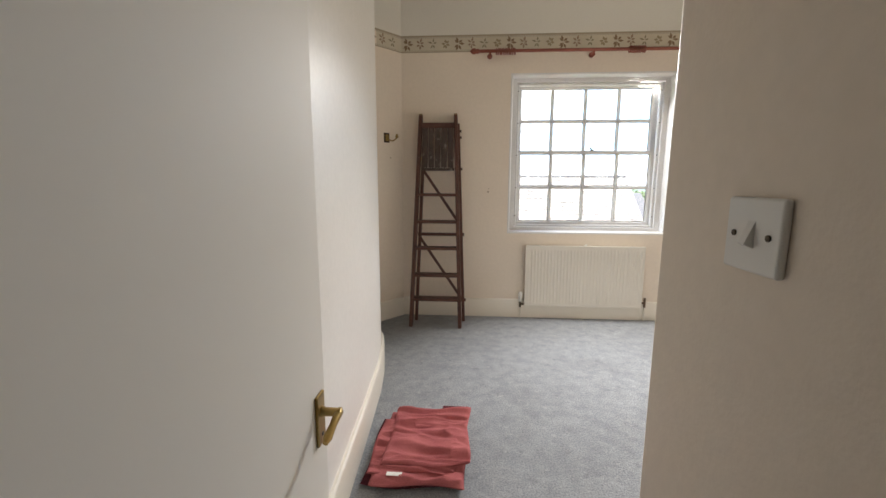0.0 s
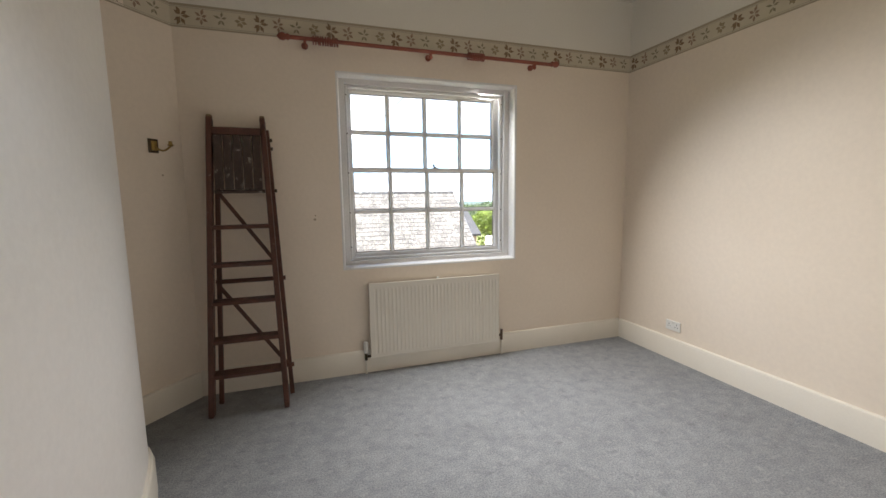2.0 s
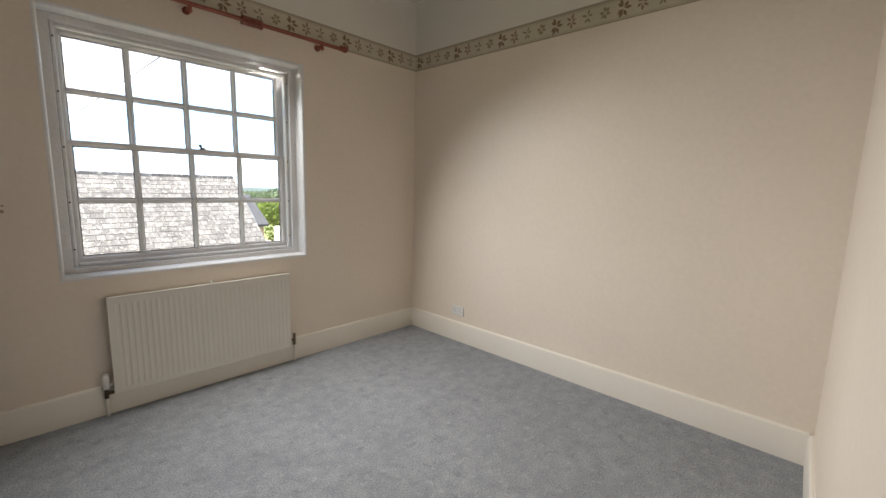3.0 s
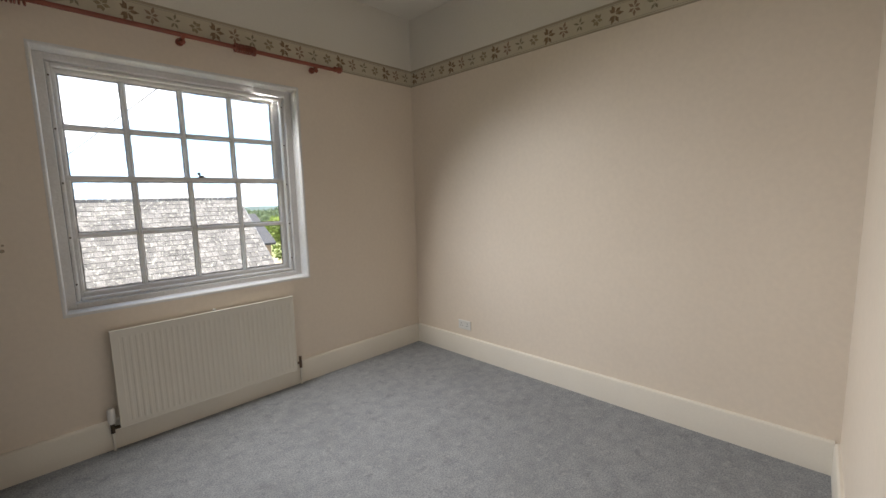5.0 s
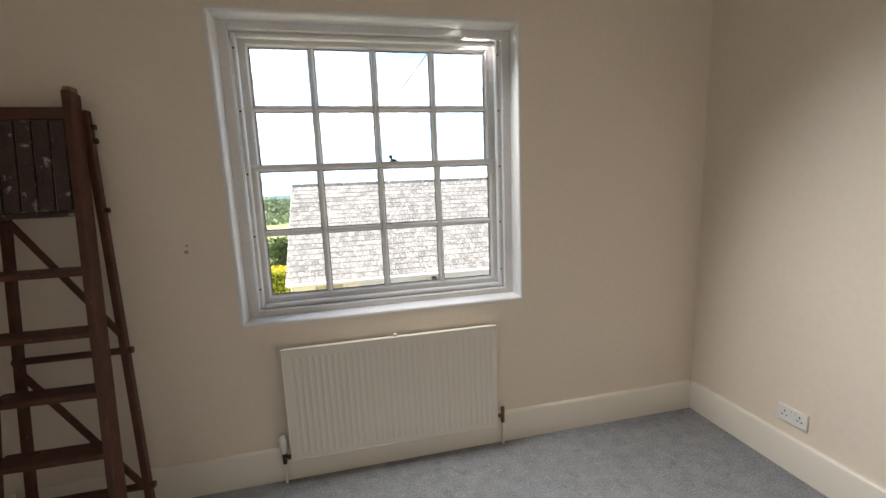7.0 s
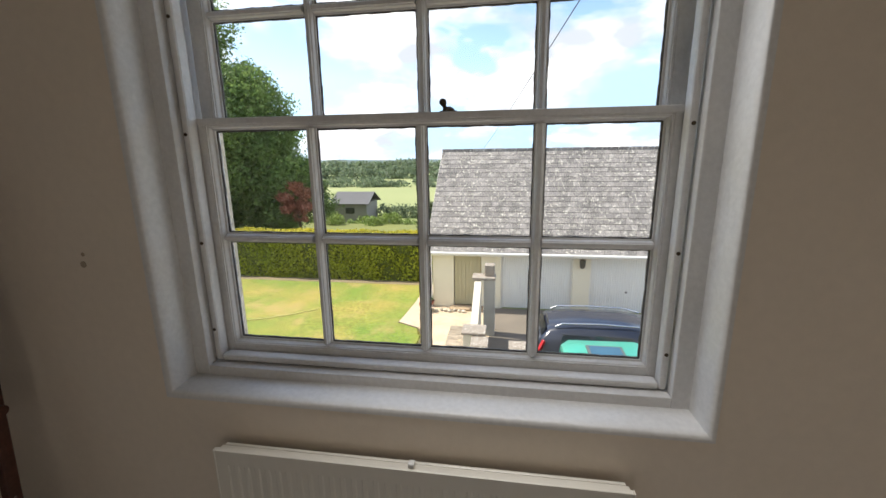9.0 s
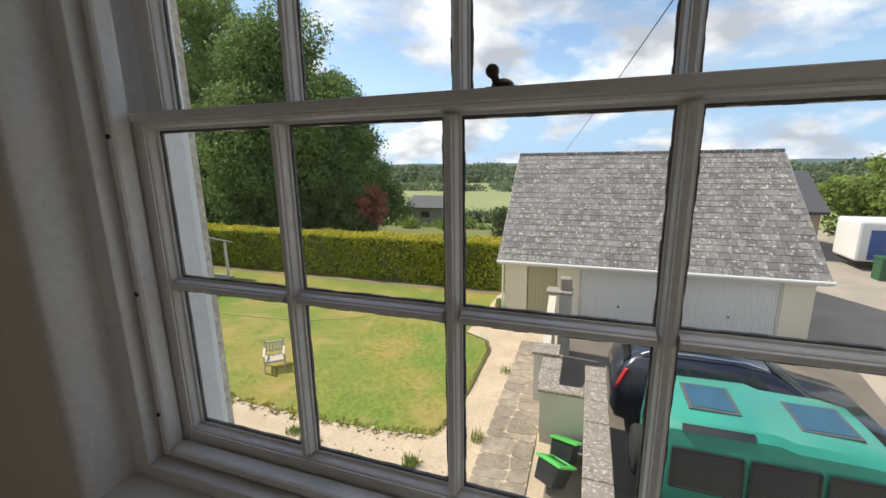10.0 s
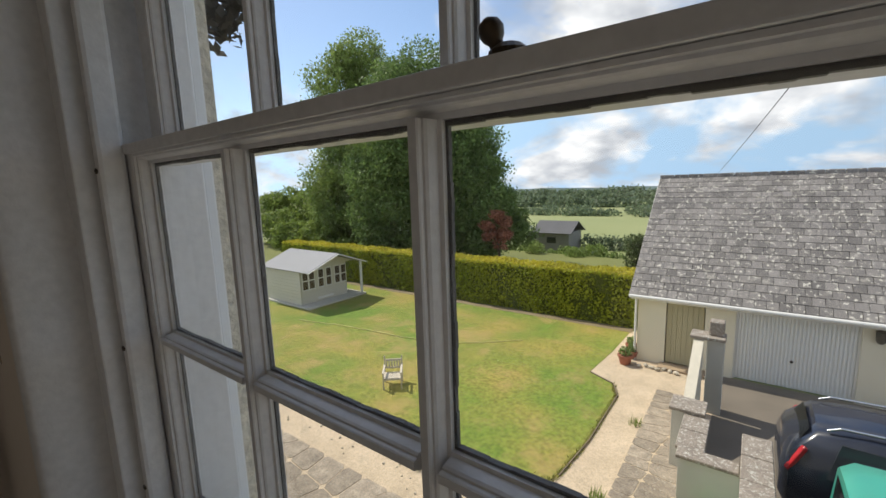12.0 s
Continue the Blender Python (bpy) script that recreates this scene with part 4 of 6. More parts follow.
# lawn edging boards and marks
edge = thing("lawn_edging", "thin weathered timber edging along the lawn", "edging", kind="structure")
for p, q in zip(LAWN[6:10], LAWN[7:11]):
    part("board", bar(B(), (p[0] + 0.02, p[1], GZ + 0.02), (q[0] + 0.02, q[1], GZ + 0.02), 0.022, 0.055, up=(0, 0, 1)), mat("grey_edging_timber", (0.22, 0.17, 0.12), 0.9, 0.3, 8), edge)
hose = thing("washing_line", "thin pale cord lying across the lawn", "cord")
bm = B()
pts = [(-13.3, 13.6), (-11.5, 14.05), (-9.9, 14.3), (-8.0, 14.48), (-6.76, 14.75), (-5.9, 15.15), (-5.24, 15.6), (-4.7, 16.1), (-4.2, 16.5)]
for a, b in zip(pts, pts[1:]):
    rod(bm, (*a, GZ + 0.05), (*b, GZ + 0.026), 0.013, n=6)
part("cord", bm, mat("pale_cord", (0.60, 0.55, 0.22), 0.8), hose)

# low stones along the lawn's front edge
rs = random.Random(5)


def stone_mesh(seed, w=0.16, h=0.07):
    q = random.Random(seed)
    bm = bmesh.new()
    bmesh.ops.create_icosphere(bm, subdivisions=1, radius=0.5)
    for v in bm.verts:
        v.co = Vector((v.co.x * w * q.uniform(0.8, 1.2), v.co.y * w * 0.7 * q.uniform(0.8, 1.2), v.co.z * h * q.uniform(0.8, 1.2)))
    me = bpy.data.meshes.new("stone"); bm.to_mesh(me); bm.free()
    return me


STONES = [stone_mesh(k) for k in range(5)]
M_PALE = mat("pale_stone", (0.56, 0.50, 0.40), 0.9, 0.3, 6, 0.5, 40, rand=0.2)
for me in STONES:
    me.materials.append(M_PALE)
edge2 = thing("stone_edging", "row of small pale stones along the lawn", "edging", kind="structure")
for p, q in zip(LAWN[1:5], LAWN[2:6]):
    n = int(math.dist(p, q) / 0.20)
    for k in range(n):
        if rs.random() < 0.35:
            continue
        o = new("stone", rs.choice(STONES))
        o.matrix_world = pose(p[0] + (q[0] - p[0]) * k / n + rs.uniform(-.03, .03), p[1] + (q[1] - p[1]) * k / n - 0.03 + rs.uniform(-.09, .07), GZ + 0.022, 0, 0, rs.uniform(0, 180)) @ Matrix.Diagonal((rs.uniform(0.5, 1.1), rs.uniform(0.5, 1.1), rs.uniform(0.25, 0.5), 1))
        o.parent = edge2


def lawn_fringe():
    """Ragged dry blades where the lawn meets the path."""
    r = np.random.RandomState(17)
    n, q, f = 5200, [], []
    seg = [(p, t) for p, t in zip(LAWN[0:9], LAWN[1:10])]
    wts = np.array([math.dist(p, t) if p[0] > -14 else 2.0 for p, t in seg])
    for k, i in enumerate(r.choice(len(seg), n, p=wts / wts.sum())):
        (x0, y0), (x1, y1) = seg[i]
        u = r.uniform()
        clump = 0.10 * math.sin(u * 31 + i) + 0.06 * math.sin(u * 83)
        x, y = x0 + (x1 - x0) * u + r.normal(0, 0.03), y0 + (y1 - y0) * u + clump * (i < 6) + r.normal(0, 0.05)
        a, h, w = r.uniform(0, 6.28), r.uniform(0.02, 0.065), r.uniform(0.006, 0.016)
        c, d = math.cos(a) * w, math.sin(a) * w
        q += [(x - c, y - d, GZ + 0.008), (x + c, y + d, GZ + 0.008), (x + r.normal(0, 0.03), y + r.normal(0, 0.03), GZ + 0.010 + h)]
        f.append((3 * k, 3 * k + 1, 3 * k + 2))
    me = bpy.data.meshes.new("lawn_fringe")
    me.from_pydata(q, [], f)
    me.materials.append(mat("dry_grass_blades", (0.34, 0.29, 0.085), 0.9, 0.4, 2.0, color2=(0.20, 0.235, 0.04), rand=0.3))
    tagged(new("lawn_fringe", me), "ragged fringe of dry grass at the lawn's edge", "grass", kind="stuff")


lawn_fringe()


def leaves(name, blobs, n, size, material, seed, parent=None, label="", flat=0.0):
    """A crown of many small leaf clumps: n quads spread over the shells of uneven blobs (centre, radii)."""
    r = np.random.RandomState(seed)
    w = np.array([b[1][0] * b[1][1] + b[1][0] * b[1][2] for b in blobs], float)
    idx = r.choice(len(blobs), n, p=w / w.sum())
    cen, rad = np.array([b[0] for b in blobs], float)[idx], np.array([b[1] for b in blobs], float)[idx]
    d = r.normal(size=(n, 3)); d /= np.linalg.norm(d, axis=1)[:, None]
    sh = (r.uniform(0.55, 0.97, n) + np.minimum(r.exponential(0.15, n), 0.42))[:, None]
    p = cen + d * rad * sh
    u = r.normal(size=(n, 3)) ; u[:, 2] *= 1 - flat
    u /= np.linalg.norm(u, axis=1)[:, None]
    v = np.cross(u, d + r.normal(size=(n, 3)) * 0.5); v /= np.linalg.norm(v, axis=1)[:, None]
    s = size * r.uniform(0.6, 1.4, n)[:, None]
    q = np.stack([p - u * s, p - v * s * 0.6, p + u * s, p + v * s * 0.6], 1).reshape(-1, 3)
    q[:, 2] = np.maximum(q[:, 2], -60)
    me = bpy.data.meshes.new(name)
    me.from_pydata(q.tolist(), [], [(4 * k, 4 * k + 1, 4 * k + 2, 4 * k + 3) for k in range(n)])
    me.materials.append(material)
    ob = new(name, me)
    if parent:
        ob.parent = parent
    if label:
        ob["label"] = label
    return ob


def blobs_in(center, radii, n, r, seed):
    """Uneven clumps filling an ellipsoid."""
    q = random.Random(seed)
    out = []
    while len(out) < n:
        v = Vector((q.uniform(-1, 1), q.uniform(-1, 1), q.uniform(-1, 1)))
        if 0.45 < v.length < 0.82 + 0.45 * noise.noise(v * 1.9 + Vector((seed, 0, 0))):
            f = q.uniform(0.55, 1.4)
            out.append(((center[0] + v.x * radii[0], center[1] + v.y * radii[1], center[2] + v.z * radii[2]), (r * f, r * f, r * f * 0.75)))
    return out


def tree(base, center, radii, n_blobs, blob, n, size, material, seed, label, trunk=0.4):
    t = thing("tree", label, "tree")
    bm = B()
    b, c = Vector(base), Vector(center)
    lathe(bm, b, b.lerp(c, 0.8), [(0, trunk * 1.4), (0.08, trunk), (0.6, trunk * 0.7), (1, trunk * 0.3)], 10)
    q = random.Random(seed)
    bl = blobs_in(center, radii, n_blobs, blob, seed)
    for k in range(9):
        s = b.lerp(c, q.uniform(0.35, 0.75))
        e = Vector(q.choice(bl)[0])
        rod(bm, s, e, trunk * 0.28, trunk * 0.06, 7)
    part("trunk", bm, M_BARK, t)
    leaves("crown", bl, n, size, material, seed, t)
    return t


tree((-17.6, 27, GZ), (-17.6, 27, 2.7), (5.6, 4.6, 7.9), 230, 1.35, 190000, 0.10, M_LEAF, 1, "large deep green broadleaf tree behind the hedge", 0.55)
tree((-24.8, 28, GZ), (-24.3, 28, 4.4), (6.0, 4.0, 8.9), 190, 1.2, 140000, 0.10, M_LEAF3, 3, "tall mid green broadleaf tree with loose upright boughs", 0.4)
tree((-11.7, 26.5, GZ), (-11.9, 26.5, -0.3), (2.7, 1.8, 3.7), 70, 0.8, 42000, 0.085, M_LEAF, 5, "dark green bushy tree behind the hedge", 0.15)
tree((-9.3, 24.3, GZ), (-9.55, 24.3, -0.95), (1.0, 0.8, 1.15), 30, 0.30, 4500, 0.06, M_LEAFR, 4, "small copper-red leaved tree", 0.08)
tree((-37, 29, GZ), (-36, 29, -1.0), (6.5, 3.5, 3.0), 70, 1.0, 20000, 0.16, M_LEAF2, 6, "rounded light green garden trees", 0.25)
tree((-27.5, 24, GZ), (-26.5, 24, -2.2), (4.5, 1.6, 1.6), 45, 0.65, 12000, 0.13, M_LEAF2, 16, "light green garden shrubs behind the summerhouse", 0.1)
tree((19.5, 35, GZ), (20, 35, -1.2), (4.6, 3.5, 2.9), 70, 0.9, 20000, 0.15, M_LEAF2, 7, "light green willow-like tree beside the yard", 0.25)
tree((29, 40, GZ), (28, 40, -0.2), (6, 4, 4.2), 20, 1.8, 6000, 0.25, M_LEAF2, 8, "light green tree at the yard's far side", 0.3)


def clipped_hedge():
    h = thing("hedge", "long clipped golden-green hedge behind the lawn", "hedge")
    x0, x1, y0, y1, z1 = -24, -1.25, 19.75, 21.1, -1.88
    # solid dark core: paints the shade between the hedge's leaves
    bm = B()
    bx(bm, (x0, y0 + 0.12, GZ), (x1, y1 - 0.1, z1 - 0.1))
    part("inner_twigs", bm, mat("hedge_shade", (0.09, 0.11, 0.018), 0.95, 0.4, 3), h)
    r = np.random.RandomState(31)
    for nm, n, m, area in (("front_leaves", 30000, M_HEDGE, 0), ("top_leaves", 14000, M_GOLD, 1), ("end_leaves", 1200, M_HEDGE, 2)):
        if area == 0:
            p = np.stack([r.uniform(x0, x1, n), y0 + r.uniform(0, 0.2, n), r.uniform(GZ, z1, n)], 1)
        elif area == 1:
            p = np.stack([r.uniform(x0, x1, n), r.uniform(y0 + 0.02, y1, n), z1 + r.uniform(-0.12, 0.03, n)], 1)
        else:
            p = np.stack([x1 + r.uniform(-0.1, 0.05, n), r.uniform(y0, y1, n), r.uniform(GZ, z1, n)], 1)
        p[:, 1] += 0.06 * np.sin(p[:, 0] * 1.7) + 0.04 * np.sin(p[:, 0] * 4.1 + p[:, 2] * 3)
        p[:, 2] += 0.04 * np.sin(p[:, 0] * 2.3) * (area == 1)
        u = r.normal(size=(n, 3)); u /= np.linalg.norm(u, axis=1)[:, None]
        v = np.cross(u, r.normal(size=(n, 3))); v /= np.linalg.norm(v, axis=1)[:, None]
        s = 0.058 * r.uniform(0.6, 1.5, n)[:, None]
        q = np.stack([p - u * s, p - v * s * 0.6, p + u * s, p + v * s * 0.6], 1).reshape(-1, 3)
        me = bpy.data.meshes.new(nm)
        me.from_pydata(q.tolist(), [], [(4 * k, 4 * k + 1, 4 * k + 2, 4 * k + 3) for k in range(n)])
        me.materials.append(m)
        new(nm, me).parent = h


clipped_hedge()
tagged(leaves("clipped_yew_block", [((-2.7 + 0.35 * i, 26, -3.3 + 0.45 * j), (0.42, 0.42, 0.42)) for i in range(4) for j in range(5)], 7000, 0.06, leaf_mat("dark_yew_leaves", (0.11, 0.15, 0.05), (0.07, 0.10, 0.035)), 21), "dark clipped evergreen block on the far lawn", "hedge", kind="stuff")
tagged(leaves("far_garden_shrubs", [((-15 + 1.1 * k, 34 + (k % 3), -4.25 + 0.22 * (k * 5 % 4)), (0.7 + 0.15 * (k % 3), 0.6, 0.55)) for k in range(9)], 6000, 0.09, M_LEAF3, 22), "mixed green shrubs in the far garden", "shrubs", kind="stuff")
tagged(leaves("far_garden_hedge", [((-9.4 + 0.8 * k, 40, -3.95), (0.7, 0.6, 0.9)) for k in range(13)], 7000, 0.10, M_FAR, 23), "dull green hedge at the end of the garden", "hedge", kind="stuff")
# woods and hedgerows beyond the field
rw = random.Random(9)


def wood(name, y, x0, x1, zbase, h, step, n, size, seed, label, m=M_FAR):
    bl = []
    x = x0
    while x < x1:
        f = rw.uniform(0.55, 1.25)
        bl.append(((x, y + rw.uniform(-6, 6), zbase + h * 0.45 * f), (step * rw.uniform(0.8, 1.4), step, h * 0.55 * f)))
        x += step * rw.uniform(0.7, 1.3)
    return tagged(leaves(name, bl, n, size, m, seed), label, "woodland", kind="stuff")


def gz(y):
    return GZ + float(np.interp(y, (24, 70, 400, 3500), (0, -0.9, -11, -100)))


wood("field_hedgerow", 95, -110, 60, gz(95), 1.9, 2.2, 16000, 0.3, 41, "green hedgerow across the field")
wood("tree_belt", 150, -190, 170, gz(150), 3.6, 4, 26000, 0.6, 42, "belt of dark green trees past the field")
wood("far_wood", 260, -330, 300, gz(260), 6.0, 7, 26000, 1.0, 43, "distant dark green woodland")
wood("distant_wood", 520, -650, 600, gz(520), 11, 15, 22000, 2.0, 44, "distant woodland, haze put into its pale leaf colour")
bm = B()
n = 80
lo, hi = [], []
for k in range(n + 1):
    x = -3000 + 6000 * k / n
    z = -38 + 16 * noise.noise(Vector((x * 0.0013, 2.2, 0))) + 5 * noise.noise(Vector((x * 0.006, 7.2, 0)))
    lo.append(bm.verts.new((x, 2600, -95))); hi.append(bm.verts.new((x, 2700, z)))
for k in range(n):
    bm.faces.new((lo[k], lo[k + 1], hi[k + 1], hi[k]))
struct("backdrop", bm, M_FAR2, "hills on the horizon, haze put into their blue-green colour", "hills")

# ---- outside: buildings, walls and things ----
def garage():
    t = thing("garage", "cream rendered double garage with a slate roof", "garage")
    y0, y1, x0, x1, ze = 17.0, 25.0, -0.60, 8.02, -1.86
    bm = B()
    xs = [x0, 0.16, 1.14, 1.84, 4.28, 4.86, 7.30, x1]
    for a, b in ((0, 1), (2, 3), (4, 5), (6, 7)):
        bx(bm, (xs[a], y0, GZ), (xs[b], y0 + 0.25, ze))
    for a, b in ((1, 2), (3, 4), (5, 6)):
        bx(bm, (xs[a], y0, -1.93), (xs[b], y0 + 0.25, ze))
    bx(bm, (x0, y0 + 0.25, GZ), (x0 + 0.25, y1, ze)); bx(bm, (x1 - 0.25, y0 + 0.25, GZ), (x1, y1, ze)); bx(bm, (x0, y1 - 0.25, GZ), (x1, y1, ze))
    ry, rz = 21.0, 1.62
    for xa, xb in ((x0, x0 + 0.2), (x1 - 0.2, x1)):
        lo = [bm.verts.new((xa, y, z)) for y, z in ((y0, ze), (y1, ze), (ry, rz - 0.12))]
        hi = [bm.verts.new((xb, y, z)) for y, z in ((y0, ze), (y1, ze), (ry, rz - 0.12))]
        bm.faces.new(lo); bm.faces.new(hi[::-1])
        for k in range(3):
            bm.faces.new((lo[k], lo[(k + 1) % 3], hi[(k + 1) % 3], hi[k]))
    part("wall", bm, M_CREAM_R, t)
    # up-and-over doors with vertical ribs
    for a, b in ((1.84, 4.28), (4.86, 7.30)):
        d = part("garage_door", bx(B(), (a + 0.05, y0 + 0.10, GZ + 0.02), (b - 0.05, y0 + 0.14, -1.98)), M_GDOOR, t, "white ribbed up-and-over door")
        n = 30
        w = (b - a - 0.10) / n
        rib = None
        for k in range(n):
            x = a + 0.05 + k * w
            if rib is None:
                rib = bpy.data.meshes.new("rib")
                q = B(); bx(q, (w * 0.12, 0, 0), (w * 0.80, -0.022, -2.02 - GZ), 0.008, 1); q.to_mesh(rib); q.free(); rib.materials.append(M_GDOOR)
            o = new("rib", rib); o.location = (x, y0 + 0.10, GZ + 0.03); o.parent = d
        part("door_frame", bx(bx(bx(B(), (a, y0 + 0.06, GZ), (a + 0.05, y0 + 0.16, -1.93)), (b - 0.05, y0 + 0.06, GZ), (b, y0 + 0.16, -1.93)), (a + 0.05, y0 + 0.06, -1.98), (b - 0.05, y0 + 0.16, -1.93)), M_TRIM, t)
        part("lock", rod(B(), ((a + b) / 2, y0 + 0.08, GZ + 0.75), ((a + b) / 2, y0 + 0.05, GZ + 0.75), 0.035, n=10), M_BLACK, d)
    d = part("side_door", bx(B(), (0.18, y0 + 0.08, GZ + 0.08), (1.12, y0 + 0.13, -1.94)), M_SAGE, t, "sage green boarded door")
    for k in range(7):
        x = 0.19 + k * 0.132
        part("plank", bx(B(), (x, y0 + 0.062, GZ + 0.09), (x + 0.122, y0 + 0.08, -1.96), 0.004, 1), M_SAGE, d)
    part("handle", rod(B(), (1.04, y0 + 0.06, GZ + 0.95), (1.04, y0 + 0.02, GZ + 0.95), 0.03), M_BLACK, d)
    part("door_step", bx(B(), (0.05, y0 - 0.42, GZ), (1.25, y0 + 0.05, GZ + 0.075), 0.01), mat("sandstone_step", (0.42, 0.31, 0.20), 0.9, 0.2, 5), t)
    # wall lantern between the doors
    lan = part("lantern", lathe(B(), (4.57, y0 - 0.08, -2.30), (4.57, y0 - 0.08, -1.98), [(0, 0.05), (0.2, 0.09), (0.8, 0.10), (0.9, 0.11), (1, 0.04)], 10), mat("dark_lantern", (0.06, 0.055, 0.04), 0.5), t, "dark bulkhead lantern")
    part("lantern_bracket", bx(B(), (4.53, y0 - 0.08, -2.06), (4.61, y0, -2.0)), M_BLACK, lan)
    part("fascia", bx(B(), (x0 - 0.16, y0 - 0.22, -1.93), (x1 + 0.22, y0 - 0.19, -1.80)), M_TRIM, t)
    part("soffit", bx(B(), (x0 - 0.16, y0 - 0.19, -1.88), (x1 + 0.22, y0 - 0.001, -1.862)), M_TRIM, t)
    bm = B()
    lathe(bm, (x0 - 0.20, y0 - 0.28, -1.83), (x1 + 0.26, y0 - 0.28, -1.83), [(0, 0.058), (1, 0.058)], 12)
    part("gutter", bm, M_TRIM, t, "white plastic gutter", smooth=40)
    part("downpipe", rod(B(), (x0 - 0.05, y0 - 0.05, GZ), (x0 - 0.05, y0 - 0.05, -1.86), 0.035, n=10), M_TRIM, t)
    for xa in (x0 - 0.17, x1 + 0.20):
        part("verge_board", bar(B(), (xa, y0 - 0.2, -1.86), (xa, ry, rz - 0.06), 0.03, 0.14, up=(1, 0, 0)), M_TRIM, t)
    # roof underlay, ridge and back slope
    e0, e1 = Vector((0, y0 - 0.26, -1.78)), Vector((0, ry, rz))
    roof = part("roof", bar(bar(B(), ((x0 + x1) / 2, e0.y, e0.z - 0.05), ((x0 + x1) / 2, ry, rz - 0.05), x1 - x0 + 0.42, 0.05, up=(0, 0, 1)), ((x0 + x1) / 2, y1 + 0.26, -1.83), ((x0 + x1) / 2, ry, rz - 0.05), x1 - x0 + 0.42, 0.05, up=(0, 0, 1)), mat("slate_underlay", (0.08, 0.075, 0.075), 0.9, 0.2, 4), t, "steep slate roof flecked with lichen")
    return t, roof, e0, e1, x0 - 0.22, x1 + 0.22


GAR, ROOF, E0, E1, RX0, RX1 = garage()
slope = (E1 - E0)
SL = slope.length
sdir, snor = slope.normalized(), Vector((0, -slope.z, slope.y)).normalized()
rm = Matrix((Vector((1, 0, 0)), sdir, snor)).transposed().to_4x4()
rg = random.Random(77)
NR, NCOL = 20, 36
cw, ch = (RX1 - RX0) / NCOL, SL / NR
slate_me = []
for k in range(6):
    q = B()
    bx(q, (-cw * 0.474, 0, 0), (cw * 0.474, ch * 1.25, 0.022))
    for v in q.verts:
        v.co += Vector((rg.uniform(-.004, .004), rg.uniform(-.010, .010) if v.co.y < 0.1 else 0, 0))
    me = bpy.data.meshes.new("slate"); q.to_mesh(me); q.free(); me.materials.append(M_SLATE)
    slate_me.append(me)
rest = B()
for r in range(NR):
    for c in range(NCOL + (r % 2)):
        x = RX0 + (c + (0.5 if r % 2 == 0 else 0.0)) * cw
        half = x - cw / 2 < RX0 - 0.02 or x + cw / 2 > RX1 + 0.02
        if half:
            x = RX0 + cw / 4 if c == 0 else RX1 - cw / 4
        m = Matrix.Translation(Vector((x, E0.y, E0.z)) + sdir * (r * ch) + snor * 0.006) @ rm @ Matrix.Rotation(radians(-2.6 + rg.uniform(-0.7, 0.4)), 4, "X") @ Matrix.Rotation(radians(rg.uniform(-0.8, 0.8)), 4, "Z") @ Matrix.Diagonal((0.5 if half else 1, 1, 1, 1))
        if x < 4.6 and r < 13:
            o = new("slate", rg.choice(slate_me)); o.matrix_world = m; o.parent = ROOF
        else:
            q = bmesh.ops.create_cube(rest, size=1.0, matrix=m @ Matrix.LocRotScale((0, ch * 0.625, 0.006), None, (cw * 0.95, ch * 1.25, 0.022)))
tagged(part("slate_field", rest, M_SLATE, ROOF), kind="stuff")
nrt = 20
for k in range(nrt):
    xa = RX0 + (RX1 - RX0) * k / nrt
    part("ridge_tile", bar(B(), (xa + 0.002, E1.y, E1.z + 0.012 + rg.uniform(0, 0.006)), (xa + (RX1 - RX0) / nrt - 0.002, E1.y, E1.z + 0.012), 0.22, 0.055, up=(0, 1, 0), bevel=0.03), M_SLATE, ROOF)

# low rendered garden walls with stone copings
M_PALEW = mat("pale_wall_render", (0.60, 0.59, 0.54), 0.9, 0.15, 2.0, 0.5, 50, fine=0.05)


def garden_wall():
    t = thing("garden_wall", "stepped rendered garden wall with lichened stone copings", "wall")
    for a, b, z in (((2.16, 5.2), (2.46, 11.65), -2.66), ((1.32, 10.72), (2.159, 10.98), -2.80), ((1.28, 10.98), (1.60, 12.1), -2.80), ((1.02, 12.1), (1.52, 12.62), -2.72)):
        part("wall_section", bx(B(), (*a, GZ), (*b, z)), M_PALEW, t)
        y = a[1]
        # coping slabs, laid end to end
        n = max(1, round((b[1] - a[1]) / 0.62))
        for k in range(n):
            ya, yb = a[1] + (b[1] - a[1]) * k / n, a[1] + (b[1] - a[1]) * (k + 1) / n
            part("coping", bx(B(), (a[0] - 0.05, ya + 0.004 - (0.04 if k == 0 else 0), z + 0.001), (b[0] + (0.045 if b[0] > 2.3 or b[0] < 1.7 else -0.052), yb - 0.004, z + 0.066 + 0.006 * (k % 2)), 0.012, 1), M_COPING, t)
    return t


garden_wall()


